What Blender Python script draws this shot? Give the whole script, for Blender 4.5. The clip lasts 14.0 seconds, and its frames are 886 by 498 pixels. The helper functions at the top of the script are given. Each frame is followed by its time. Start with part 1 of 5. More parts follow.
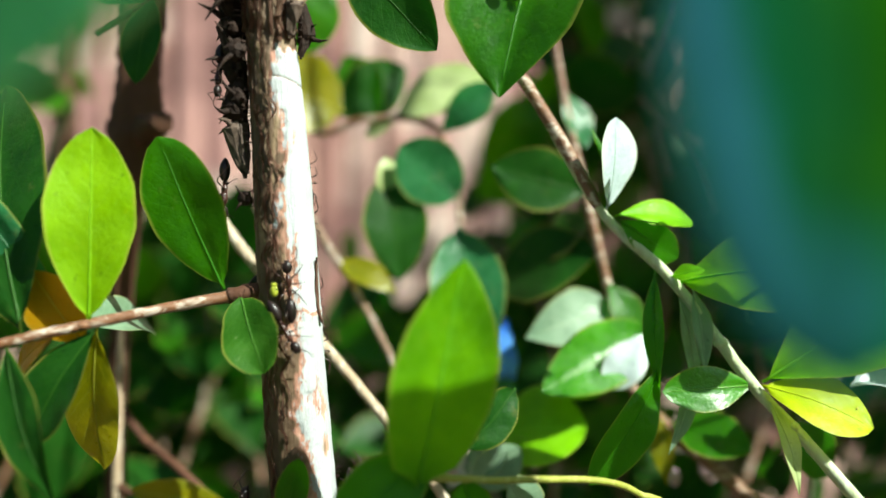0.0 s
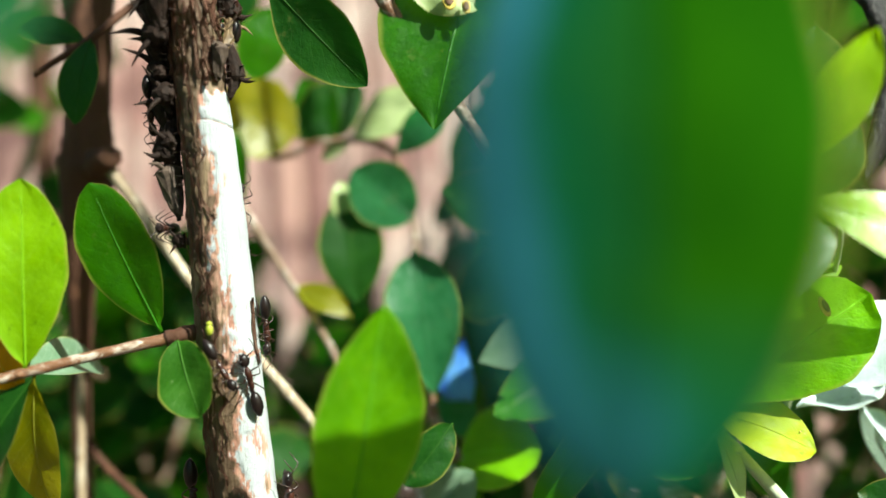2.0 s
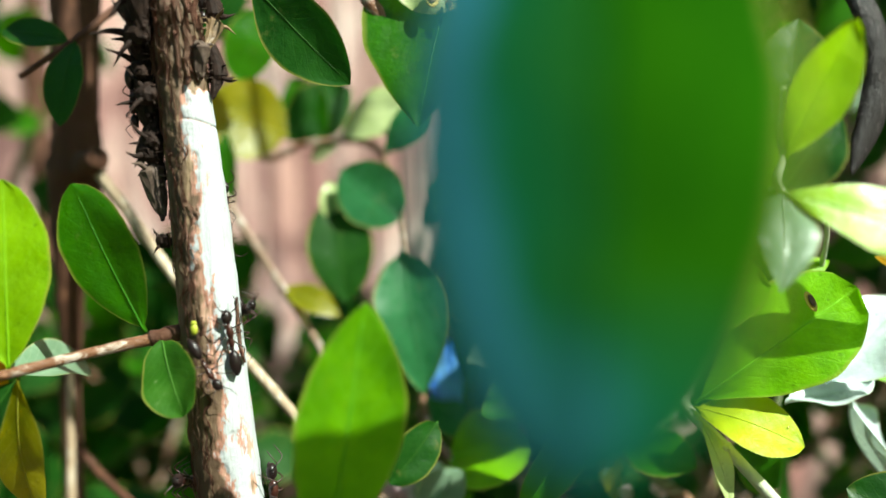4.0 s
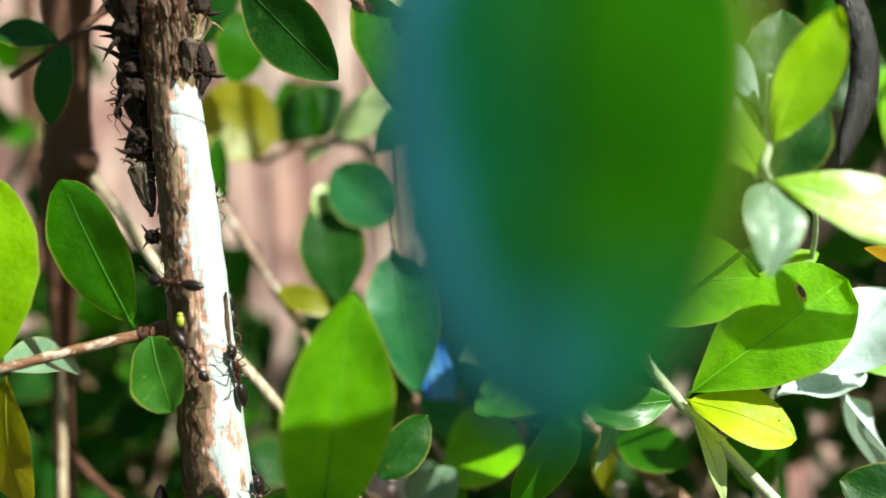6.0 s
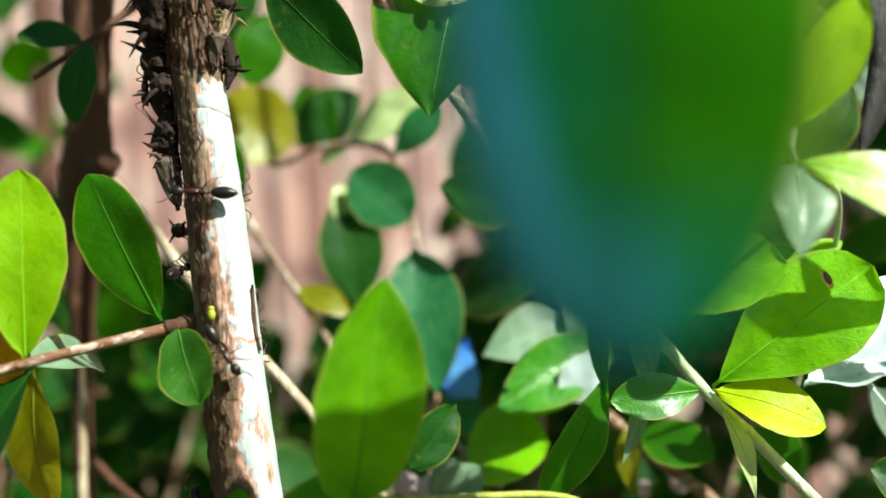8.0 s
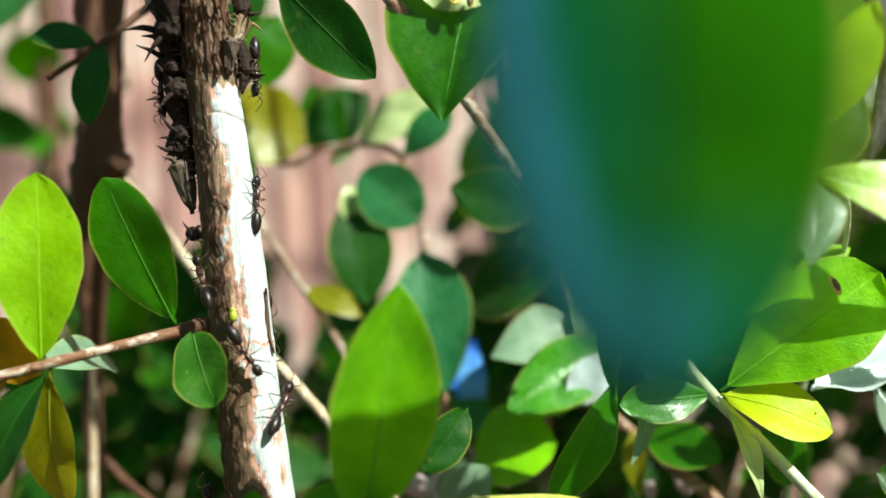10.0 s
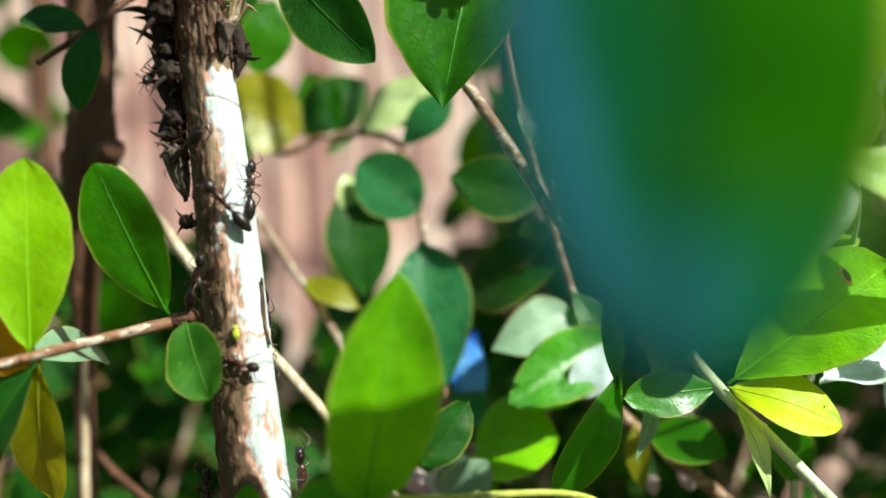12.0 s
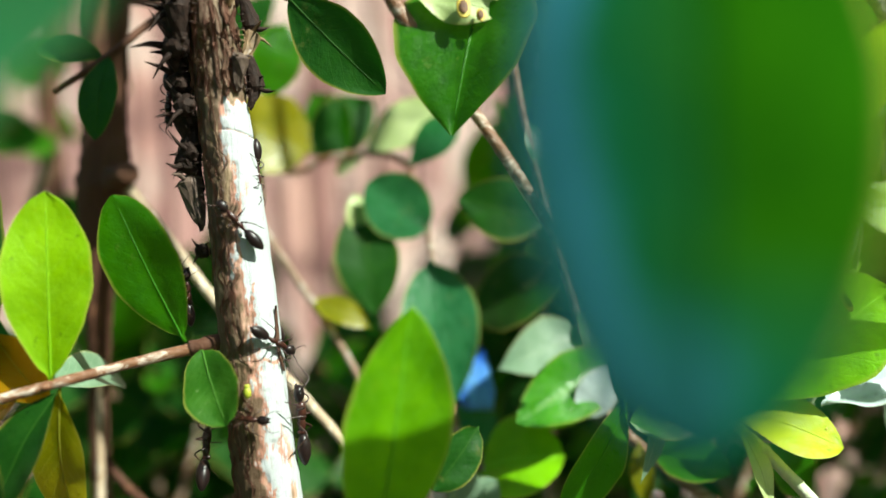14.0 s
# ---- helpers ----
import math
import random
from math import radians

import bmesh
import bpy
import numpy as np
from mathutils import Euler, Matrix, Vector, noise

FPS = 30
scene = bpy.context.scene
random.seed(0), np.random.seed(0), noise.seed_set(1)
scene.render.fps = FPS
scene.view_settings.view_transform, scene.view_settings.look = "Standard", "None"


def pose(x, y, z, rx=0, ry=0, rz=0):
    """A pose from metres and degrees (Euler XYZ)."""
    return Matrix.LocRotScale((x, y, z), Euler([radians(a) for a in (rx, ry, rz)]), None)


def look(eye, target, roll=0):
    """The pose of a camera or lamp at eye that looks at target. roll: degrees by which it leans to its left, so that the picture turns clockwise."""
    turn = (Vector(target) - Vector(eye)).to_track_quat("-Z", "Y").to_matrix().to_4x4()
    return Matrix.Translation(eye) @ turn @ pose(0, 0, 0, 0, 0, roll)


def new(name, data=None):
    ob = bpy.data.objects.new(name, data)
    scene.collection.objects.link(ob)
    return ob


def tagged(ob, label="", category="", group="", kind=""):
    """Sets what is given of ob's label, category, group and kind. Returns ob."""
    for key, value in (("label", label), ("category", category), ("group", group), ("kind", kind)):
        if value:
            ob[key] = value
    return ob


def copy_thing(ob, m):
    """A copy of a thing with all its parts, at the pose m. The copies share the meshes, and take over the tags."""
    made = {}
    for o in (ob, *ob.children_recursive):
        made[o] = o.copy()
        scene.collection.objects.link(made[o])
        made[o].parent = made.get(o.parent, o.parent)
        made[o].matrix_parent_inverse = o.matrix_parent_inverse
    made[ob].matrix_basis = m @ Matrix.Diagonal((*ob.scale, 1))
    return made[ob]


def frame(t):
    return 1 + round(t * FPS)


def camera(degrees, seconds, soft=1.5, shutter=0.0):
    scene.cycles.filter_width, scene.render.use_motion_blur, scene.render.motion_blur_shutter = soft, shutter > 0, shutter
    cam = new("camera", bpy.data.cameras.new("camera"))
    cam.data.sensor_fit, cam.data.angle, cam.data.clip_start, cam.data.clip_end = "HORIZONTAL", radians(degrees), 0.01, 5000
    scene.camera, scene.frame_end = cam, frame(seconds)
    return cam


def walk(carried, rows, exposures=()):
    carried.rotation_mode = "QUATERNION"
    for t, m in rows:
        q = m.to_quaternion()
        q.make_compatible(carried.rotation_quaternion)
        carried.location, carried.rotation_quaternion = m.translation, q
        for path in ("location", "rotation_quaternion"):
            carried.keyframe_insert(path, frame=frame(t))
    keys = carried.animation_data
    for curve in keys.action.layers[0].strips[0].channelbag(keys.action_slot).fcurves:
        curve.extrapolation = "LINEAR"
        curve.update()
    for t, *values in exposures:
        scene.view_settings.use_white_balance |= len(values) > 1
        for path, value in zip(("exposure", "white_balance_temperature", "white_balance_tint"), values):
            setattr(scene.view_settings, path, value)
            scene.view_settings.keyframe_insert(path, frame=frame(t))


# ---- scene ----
# A macro view of ants and treehoppers on a shrub stem. All places below are in millimetres from the first eye.
cam = camera(58.0, 14.0, soft=1.6)
EYE = 300.0
PATH = [  # seconds, x, y, z (mm), yaw, pitch, roll (degrees)
    (0.0, 0.00, -0.00, 0.00, 0.00, 0.00, 0.00),
    (0.5, 3.06, -0.34, 1.41, 0.39, -0.02, 0.24),
    (1.0, 5.92, 0.36, 0.19, 0.92, 0.05, 0.60),
    (1.5, 6.81, -0.34, 4.91, 0.83, -0.67, 1.08),
    (2.0, 9.33, 0.00, 5.84, 0.78, -0.95, 1.63),
    (2.5, 11.36, 0.52, 5.49, 0.83, -0.79, 2.01),
    (5.0, 11.67, 0.11, 4.06, 1.06, -0.51, 2.23),
    (5.5, 15.70, 0.51, 2.24, 1.44, 0.26, 2.47),
    (6.0, 12.87, 0.24, 2.30, 0.95, 0.43, 2.59),
    (6.5, 15.02, 0.79, 0.80, 1.21, 0.78, 2.89),
    (7.0, 16.76, 0.43, 0.90, 1.09, 0.89, 3.05),
    (7.5, 15.58, 0.04, 1.61, 1.16, 1.15, 3.45),
    (8.0, 9.65, 0.12, -1.34, 0.94, 1.99, 3.24),
    (10.5, 7.69, -0.85, 1.70, 0.83, 0.93, 2.80),
    (11.0, 7.18, 0.15, 3.64, 0.58, 0.40, 2.85),
    (11.5, 7.47, 0.76, 1.38, 0.59, 0.87, 2.85),
    (12.0, 7.45, 1.88, -0.47, 0.62, 1.11, 2.80),
    (12.5, 8.41, 0.82, 1.66, 0.82, 0.88, 2.96),
    (13.0, 9.31, 0.35, 2.69, 0.86, 0.75, 2.97),
    (13.5, 8.02, 0.26, 2.76, 0.89, 0.86, 2.95),
    (14.0, 6.70, -0.45, 3.39, 0.76, 0.85, 2.94),
]
walk(cam, [(t, pose(x / 1000, y / 1000, (z + EYE) / 1000, pitch, 0, yaw) @ pose(0, 0, 0, 90, roll, 0))
           for t, x, y, z, yaw, pitch, roll in PATH], exposures=[(0.0, 1.12, 6400, -6), (14.0, 1.12, 6400, -6)])
cam.data.dof.use_dof = True
cam.data.dof.focus_distance = 0.099
cam.data.dof.aperture_fstop = 7.4

# ---- light ----
SUN_TO = Vector((0.60, -0.42, 0.68)).normalized()
world = bpy.data.worlds.new("sky")
scene.world = world
world.use_nodes = True
sky = world.node_tree.nodes.new("ShaderNodeTexSky")
sky.sky_type, sky.sun_disc = "NISHITA", False
sky.sun_elevation = math.asin(SUN_TO.z)
sky.sun_rotation = math.atan2(SUN_TO.x, SUN_TO.y)
world.node_tree.links.new(sky.outputs[0], world.node_tree.nodes["Background"].inputs[0])
world.node_tree.nodes["Background"].inputs[1].default_value = 0.055
sun = new("sun", bpy.data.lights.new("sun", "SUN"))
sun.data.energy, sun.data.angle, sun.data.color = 5.0, radians(0.5), (1.0, 0.97, 0.91)
sun.matrix_world = look((0, 0, 0), -SUN_TO)


# ---- materials ----
class Mat:
    """A small writer of node materials."""

    def __init__(self, name, old=None):
        self.m = old or bpy.data.materials.new(name)
        self.m.use_nodes = True
        self.t = self.m.node_tree
        self.b = self.t.nodes["Principled BSDF"]
        self.out = self.t.nodes["Material Output"]

    def node(self, kind, **values):
        n = self.t.nodes.new("ShaderNode" + kind)
        for k, v in values.items():
            n.inputs[k.replace("_", " ")].default_value = v
        return n

    def link(self, a, b):
        self.t.links.new(a, b)

    def coords(self, scale=(1, 1, 1), source="Object"):
        tc, mp = self.node("TexCoord"), self.node("Mapping")
        mp.inputs["Scale"].default_value = scale
        self.link(tc.outputs[source], mp.inputs[0])
        return mp.outputs[0]

    def noise(self, scale, detail=4.0, rough=0.55, at=None, distort=0.0):
        n = self.node("TexNoise", Scale=scale, Detail=detail, Roughness=rough, Distortion=distort)
        self.link(at if at is not None else self.coords(), n.inputs["Vector"])
        return n.outputs["Fac"]

    def ramp(self, fac, *stops):
        n = self.node("ValToRGB")
        e = n.color_ramp.elements
        while len(e) < len(stops):
            e.new(0.5)
        for el, (p, c) in zip(e, stops):
            el.position, el.color = p, (*c, 1) if len(c) == 3 else c
        self.link(fac, n.inputs[0])
        return n.outputs[0]

    def mix(self, fac, a, b, mode="MIX"):
        n = self.t.nodes.new("ShaderNodeMix")
        n.data_type, n.blend_type = "RGBA", mode
        for s, v in ((n.inputs[0], fac), (n.inputs[6], a), (n.inputs[7], b)):
            if isinstance(v, (int, float)):
                s.default_value = v
            elif isinstance(v, tuple):
                s.default_value = (*v, 1)
            else:
                self.link(v, s)
        return n.outputs[2]

    def math(self, op, a, b=0.0):
        n = self.t.nodes.new("ShaderNodeMath")
        n.operation = op
        for s, v in zip(n.inputs, (a, b)):
            if isinstance(v, (int, float)):
                s.default_value = v
            else:
                self.link(v, s)
        return n.outputs[0]

    def bump(self, height, strength, distance):
        n = self.node("Bump", Strength=strength, Distance=distance)
        self.link(height, n.inputs["Height"])
        self.link(n.outputs[0], self.b.inputs["Normal"])
        return n.outputs[0]


def leaf_material(name, dark, light, through_light, amount, rough=0.32, blotch=(0.3, 0.25, 0.08), blotchy=0.3, vein=(0.35, 0.45, 0.12), gloss=0.5):
    """A waxy leaf: mottled blade, paler veins, gloss above and light coming through."""
    k = Mat(name)
    uv = k.node("TexCoord").outputs["UV"]
    sep = k.node("SeparateXYZ")
    k.link(uv, sep.inputs[0])
    side = k.math("ABSOLUTE", k.math("SUBTRACT", sep.outputs[0], 0.5))
    wob = k.noise(420, 3)
    run = k.math("ADD", k.math("SUBTRACT", k.math("MULTIPLY", sep.outputs[1], 9.0), k.math("MULTIPLY", side, 5.0)), k.math("MULTIPLY", wob, 0.8))
    line = k.math("ABSOLUTE", k.math("SUBTRACT", k.math("FRACT", run), 0.5))
    veins = k.ramp(line, (0.0, (1, 1, 1)), (0.07, (0, 0, 0)))
    mid = k.ramp(side, (0.0, (1, 1, 1)), (0.03, (0, 0, 0)))
    mott = k.ramp(k.noise(210, 6, 0.68), (0.38, (0, 0, 0)), (0.64, (1, 1, 1)))
    fine = k.noise(2200, 3, 0.6)
    info = k.node("ObjectInfo").outputs["Random"]
    col = k.mix(mott, dark, light)
    col = k.mix(k.math("MULTIPLY", fine, 0.3), col, dark)
    col = k.mix(k.math("MULTIPLY", info, 0.35), col, tuple(0.62 * c for c in light))
    drift = k.ramp(k.noise(75, 3, 0.5), (0.36, (0, 0, 0)), (0.66, (1, 1, 1)))
    col = k.mix(k.math("MULTIPLY", drift, 0.28), col, tuple(min(1.0, 1.35 * c) for c in light))
    spots = k.ramp(k.noise(330, 6, 0.7), (0.60, (0, 0, 0)), (0.74, (1, 1, 1)))
    col = k.mix(k.math("MULTIPLY", spots, blotchy), col, blotch)
    specks = k.ramp(k.noise(900, 2, 0.5), (0.69, (0, 0, 0)), (0.74, (1, 1, 1)))
    col = k.mix(k.math("MULTIPLY", specks, 0.55), col, tuple(0.45 * c for c in dark))
    col = k.mix(k.math("MULTIPLY", veins, 0.42), col, vein)
    col = k.mix(k.math("MULTIPLY", mid, 0.8), col, vein)
    edge = k.ramp(side, (0.455, (0, 0, 0)), (0.5, (1, 1, 1)))
    col = k.mix(k.math("MULTIPLY", edge, 0.55), col, (0.45, 0.40, 0.08))
    k.link(col, k.b.inputs["Base Color"])
    k.link(k.ramp(k.noise(600, 4), (0.3, (rough - 0.07,) * 3), (0.7, (rough + 0.16,) * 3)), k.b.inputs["Roughness"])
    k.b.inputs["IOR"].default_value = 1.46
    k.b.inputs["Specular IOR Level"].default_value = gloss
    h = k.math("ADD", k.math("MULTIPLY", veins, -0.15), k.math("ADD", mott, k.math("MULTIPLY", fine, 0.35)))
    nrm = k.bump(h, 0.45, 0.00016)
    tr = k.node("BsdfTranslucent")
    tcol = k.mix(0.55, col, through_light)
    tcol = k.mix(k.math("MULTIPLY", veins, 0.18), tcol, dark)
    k.link(tcol, tr.inputs["Color"])
    k.link(nrm, tr.inputs["Normal"])
    mx = k.node("MixShader")
    mx.inputs[0].default_value = amount
    k.link(k.b.outputs[0], mx.inputs[1])
    k.link(tr.outputs[0], mx.inputs[2])
    k.link(mx.outputs[0], k.out.inputs["Surface"])
    return k.m


LEAF = leaf_material("leaf_mature", (0.014, 0.080, 0.001), (0.042, 0.180, 0.002), (0.16, 0.66, 0.002), 0.42, vein=(0.055, 0.215, 0.008), gloss=0.36)
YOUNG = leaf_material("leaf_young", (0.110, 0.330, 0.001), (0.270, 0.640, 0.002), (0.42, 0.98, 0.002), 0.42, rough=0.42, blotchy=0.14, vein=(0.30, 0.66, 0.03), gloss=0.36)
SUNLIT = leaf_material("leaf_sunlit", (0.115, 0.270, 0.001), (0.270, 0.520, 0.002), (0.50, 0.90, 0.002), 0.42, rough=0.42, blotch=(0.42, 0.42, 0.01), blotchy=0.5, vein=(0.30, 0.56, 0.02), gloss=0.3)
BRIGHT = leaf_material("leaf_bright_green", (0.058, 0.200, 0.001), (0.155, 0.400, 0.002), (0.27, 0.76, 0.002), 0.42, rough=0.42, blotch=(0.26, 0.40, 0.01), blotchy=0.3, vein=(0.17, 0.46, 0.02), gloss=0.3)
PALE = leaf_material("leaf_pale_underside", (0.130, 0.230, 0.130), (0.250, 0.360, 0.240), (0.30, 0.52, 0.16), 0.32, rough=0.36, vein=(0.37, 0.48, 0.32))
CREAMY = leaf_material("leaf_cream_green", (0.34, 0.46, 0.14), (0.58, 0.66, 0.32), (0.60, 0.76, 0.22), 0.32, rough=0.36, blotchy=0.1, vein=(0.55, 0.62, 0.3))
YELLOW = leaf_material("leaf_yellowing", (0.280, 0.150, 0.003), (0.500, 0.270, 0.005), (0.90, 0.46, 0.01), 0.55, blotch=(0.20, 0.22, 0.02), blotchy=0.6, vein=(0.5, 0.42, 0.05))
OLIVE = leaf_material("leaf_olive", (0.110, 0.150, 0.002), (0.310, 0.280, 0.003), (0.66, 0.58, 0.008), 0.5, blotch=(0.30, 0.20, 0.01), blotchy=0.5, vein=(0.40, 0.40, 0.05))
# sun glare put into the colour: a near-white leaf
GLARE = leaf_material("leaf_glare_white", (0.46, 0.55, 0.56), (0.66, 0.74, 0.76), (0.40, 0.62, 0.35), 0.18, rough=0.27, blotchy=0.1, vein=(0.5, 0.6, 0.55))
# dark leaves; the colour also carries shade on leaves farther back
DARK = leaf_material("leaf_dark_shaded", (0.007, 0.042, 0.004), (0.020, 0.085, 0.008), (0.04, 0.28, 0.008), 0.30, rough=0.4, vein=(0.035, 0.11, 0.012), gloss=0.22)
BLUISH = leaf_material("leaf_blue_green", (0.016, 0.095, 0.030), (0.045, 0.200, 0.070), (0.06, 0.46, 0.07), 0.35, rough=0.26, vein=(0.06, 0.21, 0.08), gloss=0.45)
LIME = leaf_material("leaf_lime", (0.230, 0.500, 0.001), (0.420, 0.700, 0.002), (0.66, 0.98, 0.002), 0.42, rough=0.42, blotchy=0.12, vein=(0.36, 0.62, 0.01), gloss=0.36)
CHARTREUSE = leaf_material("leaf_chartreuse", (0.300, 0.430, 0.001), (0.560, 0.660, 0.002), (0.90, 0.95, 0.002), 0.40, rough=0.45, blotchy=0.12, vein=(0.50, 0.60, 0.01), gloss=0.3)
GLOSSY = leaf_material("leaf_glossy_green", (0.020, 0.120, 0.003), (0.070, 0.280, 0.006), (0.28, 0.80, 0.01), 0.30, rough=0.29, vein=(0.14, 0.34, 0.02), gloss=0.8)
SHINY = leaf_material("leaf_shiny_lime", (0.210, 0.440, 0.002), (0.400, 0.640, 0.004), (0.62, 0.94, 0.004), 0.36, rough=0.36, blotchy=0.1, vein=(0.3, 0.55, 0.02), gloss=0.9)
MOTTLED = leaf_material("leaf_mottled", (0.018, 0.085, 0.004), (0.050, 0.150, 0.012), (0.16, 0.50, 0.02), 0.35, rough=0.5, blotch=(0.30, 0.38, 0.16), blotchy=0.75, vein=(0.09, 0.22, 0.03), gloss=0.18)


def sheen_leaf():
    """The big near leaf: deep green with a blue-green sheen painted along one margin and the tip."""
    m = leaf_material("leaf_blue_sheen", (0.008, 0.052, 0.002), (0.020, 0.092, 0.002), (0.08, 0.40, 0.004), 0.15, rough=0.7, vein=(0.006, 0.06, 0.001), blotchy=0.0, gloss=0.0)
    k = Mat("", m)
    was = k.b.inputs["Base Color"].links[0].from_socket
    sep = k.node("SeparateXYZ")
    k.link(k.node("TexCoord").outputs["UV"], sep.inputs[0])
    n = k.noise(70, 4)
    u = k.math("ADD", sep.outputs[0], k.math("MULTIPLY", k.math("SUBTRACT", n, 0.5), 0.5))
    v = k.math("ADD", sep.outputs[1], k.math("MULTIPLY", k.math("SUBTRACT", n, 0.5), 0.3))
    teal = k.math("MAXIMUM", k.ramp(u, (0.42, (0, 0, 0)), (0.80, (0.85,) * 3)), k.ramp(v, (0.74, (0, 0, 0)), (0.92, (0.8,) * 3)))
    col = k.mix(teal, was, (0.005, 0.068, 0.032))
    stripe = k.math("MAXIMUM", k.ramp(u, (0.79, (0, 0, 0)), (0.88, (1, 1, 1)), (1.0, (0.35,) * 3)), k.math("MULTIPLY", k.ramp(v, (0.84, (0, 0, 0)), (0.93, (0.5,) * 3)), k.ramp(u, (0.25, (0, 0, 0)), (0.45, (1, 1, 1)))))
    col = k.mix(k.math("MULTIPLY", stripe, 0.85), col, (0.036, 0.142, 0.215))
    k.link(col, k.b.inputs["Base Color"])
    return m


BLUE_SHEEN = sheen_leaf()


def bark_material(name, low, high, pale, scale=1.0, rough=0.8, pale_at=(0.5, 0.62), grain=(1, 1, 0.15)):
    """Stringy bark: long dark furrows, pale flaking skin, fine grit."""
    k = Mat(name)
    long = k.coords(tuple(900 * scale * g for g in grain))
    n1, n2 = k.noise(1.0, 6, 0.65, long, 0.6), k.noise(2600 * scale, 4)
    n3 = k.noise(1.0, 5, 0.6, k.coords(tuple(420 * scale * g ** 0.7 for g in grain)), 1.2)
    col = k.mix(n1, low, high)
    col = k.mix(k.ramp(n3, (pale_at[0], (0, 0, 0)), (pale_at[1], (1, 1, 1))), col, pale)
    col = k.mix(k.math("MULTIPLY", n2, 0.35), col, low)
    k.link(col, k.b.inputs["Base Color"])
    k.b.inputs["Roughness"].default_value = rough
    k.bump(k.math("ADD", n1, k.math("MULTIPLY", n2, 0.3)), 0.8, 0.0004)
    return k.m


BARK = bark_material("bark_grey_brown", (0.12, 0.070, 0.045), (0.36, 0.24, 0.16), (0.62, 0.55, 0.48), 1.0)
STRIP = bark_material("bark_strip_tan", (0.11, 0.040, 0.024), (0.32, 0.14, 0.085), (0.50, 0.34, 0.24), 1.8, 0.7, (0.48, 0.66))
DRY_GREY = bark_material("dry_leaf_grey", (0.012, 0.009, 0.009), (0.075, 0.058, 0.054), (0.24, 0.21, 0.20), 1.5, 0.5, (0.56, 0.74), (1, 1, 0.35))
TWIG_YELLOW = bark_material("twig_skin_yellow", (0.22, 0.24, 0.03), (0.42, 0.43, 0.06), (0.55, 0.52, 0.16), 1.5, 0.5, (0.5, 0.7))
CREAM = bark_material("bark_cream", (0.30, 0.20, 0.12), (0.52, 0.40, 0.28), (0.62, 0.53, 0.41), 1.3, 0.6)
BARK_DARK = bark_material("bark_dark_brown", (0.034, 0.012, 0.006), (0.145, 0.054, 0.023), (0.24, 0.100, 0.046), 0.8, pale_at=(0.60, 0.78))
TWIG_BROWN = bark_material("twig_bark_brown", (0.10, 0.040, 0.020), (0.32, 0.15, 0.07), (0.64, 0.54, 0.44), 1.6, 0.38, (0.50, 0.64), (0.22, 1, 0.6))
TWIG_GREEN = bark_material("twig_skin_green", (0.40, 0.46, 0.24), (0.60, 0.64, 0.42), (0.72, 0.73, 0.62), 1.5, 0.5, (0.5, 0.75))


def main_bark():
    """The main stem: pale smooth skin with brown stringy furrows where the skin has flaked off, shade painted into the
    brown.
    """
    k = Mat("bark_flaking")
    at = k.node("Attribute")
    at.attribute_name = "flake_shade"
    fl = at.outputs["Fac"]
    long = k.coords((1250, 1250, 95))
    n1, n2 = k.noise(1.0, 6, 0.62, long, 0.9), k.noise(3800, 4)
    wide = k.noise(1.0, 4, 0.6, k.coords((420, 420, 60)), 1.2)
    brown = k.mix(k.ramp(n1, (0.32, (0, 0, 0)), (0.70, (1, 1, 1))), (0.30, 0.118, 0.080), (0.56, 0.29, 0.20))
    brown = k.mix(k.ramp(wide, (0.50, (0, 0, 0)), (0.66, (0.7,) * 3)), brown, (0.64, 0.45, 0.33))
    # taupe bark, darkened partly as shade on the left flank and top
    taupe = k.mix(n1, (0.048, 0.027, 0.014), (0.18, 0.110, 0.058))
    taupe = k.mix(k.ramp(wide, (0.50, (0, 0, 0)), (0.64, (0.75,) * 3)), taupe, (0.36, 0.25, 0.14))
    brown = k.mix(k.ramp(fl, (0.66, (0, 0, 0)), (0.9, (1, 1, 1))), brown, taupe)
    skin = k.mix(k.noise(1.0, 6, 0.6, k.coords((700, 700, 220)), 0.7), (0.37, 0.375, 0.38), (0.54, 0.585, 0.60))
    cracks = k.ramp(k.noise(1.0, 5, 0.7, k.coords((1500, 1500, 200)), 1.5), (0.32, (1, 1, 1)), (0.37, (0, 0, 0)))
    skin = k.mix(k.math("MULTIPLY", cracks, 0.7), skin, (0.24, 0.13, 0.09))
    edge = k.math("ADD", fl, k.math("MULTIPLY", k.math("SUBTRACT", n1, 0.5), 1.1))
    edge = k.math("ADD", edge, k.math("MULTIPLY", k.math("SUBTRACT", k.noise(1.0, 4, 0.6, k.coords((2200, 2200, 500)), 1.6), 0.5), 1.2))
    col = k.mix(k.ramp(edge, (0.44, (0, 0, 0)), (0.56, (1, 1, 1))), skin, brown)
    col = k.mix(k.math("MULTIPLY", n2, 0.2), col, (0.14, 0.08, 0.06))
    k.link(col, k.b.inputs["Base Color"])
    k.b.inputs["Roughness"].default_value = 0.62
    k.bump(k.math("ADD", n1, k.math("MULTIPLY", n2, 0.35)), 0.7, 0.0004)
    return k.m


MAIN_BARK = main_bark()


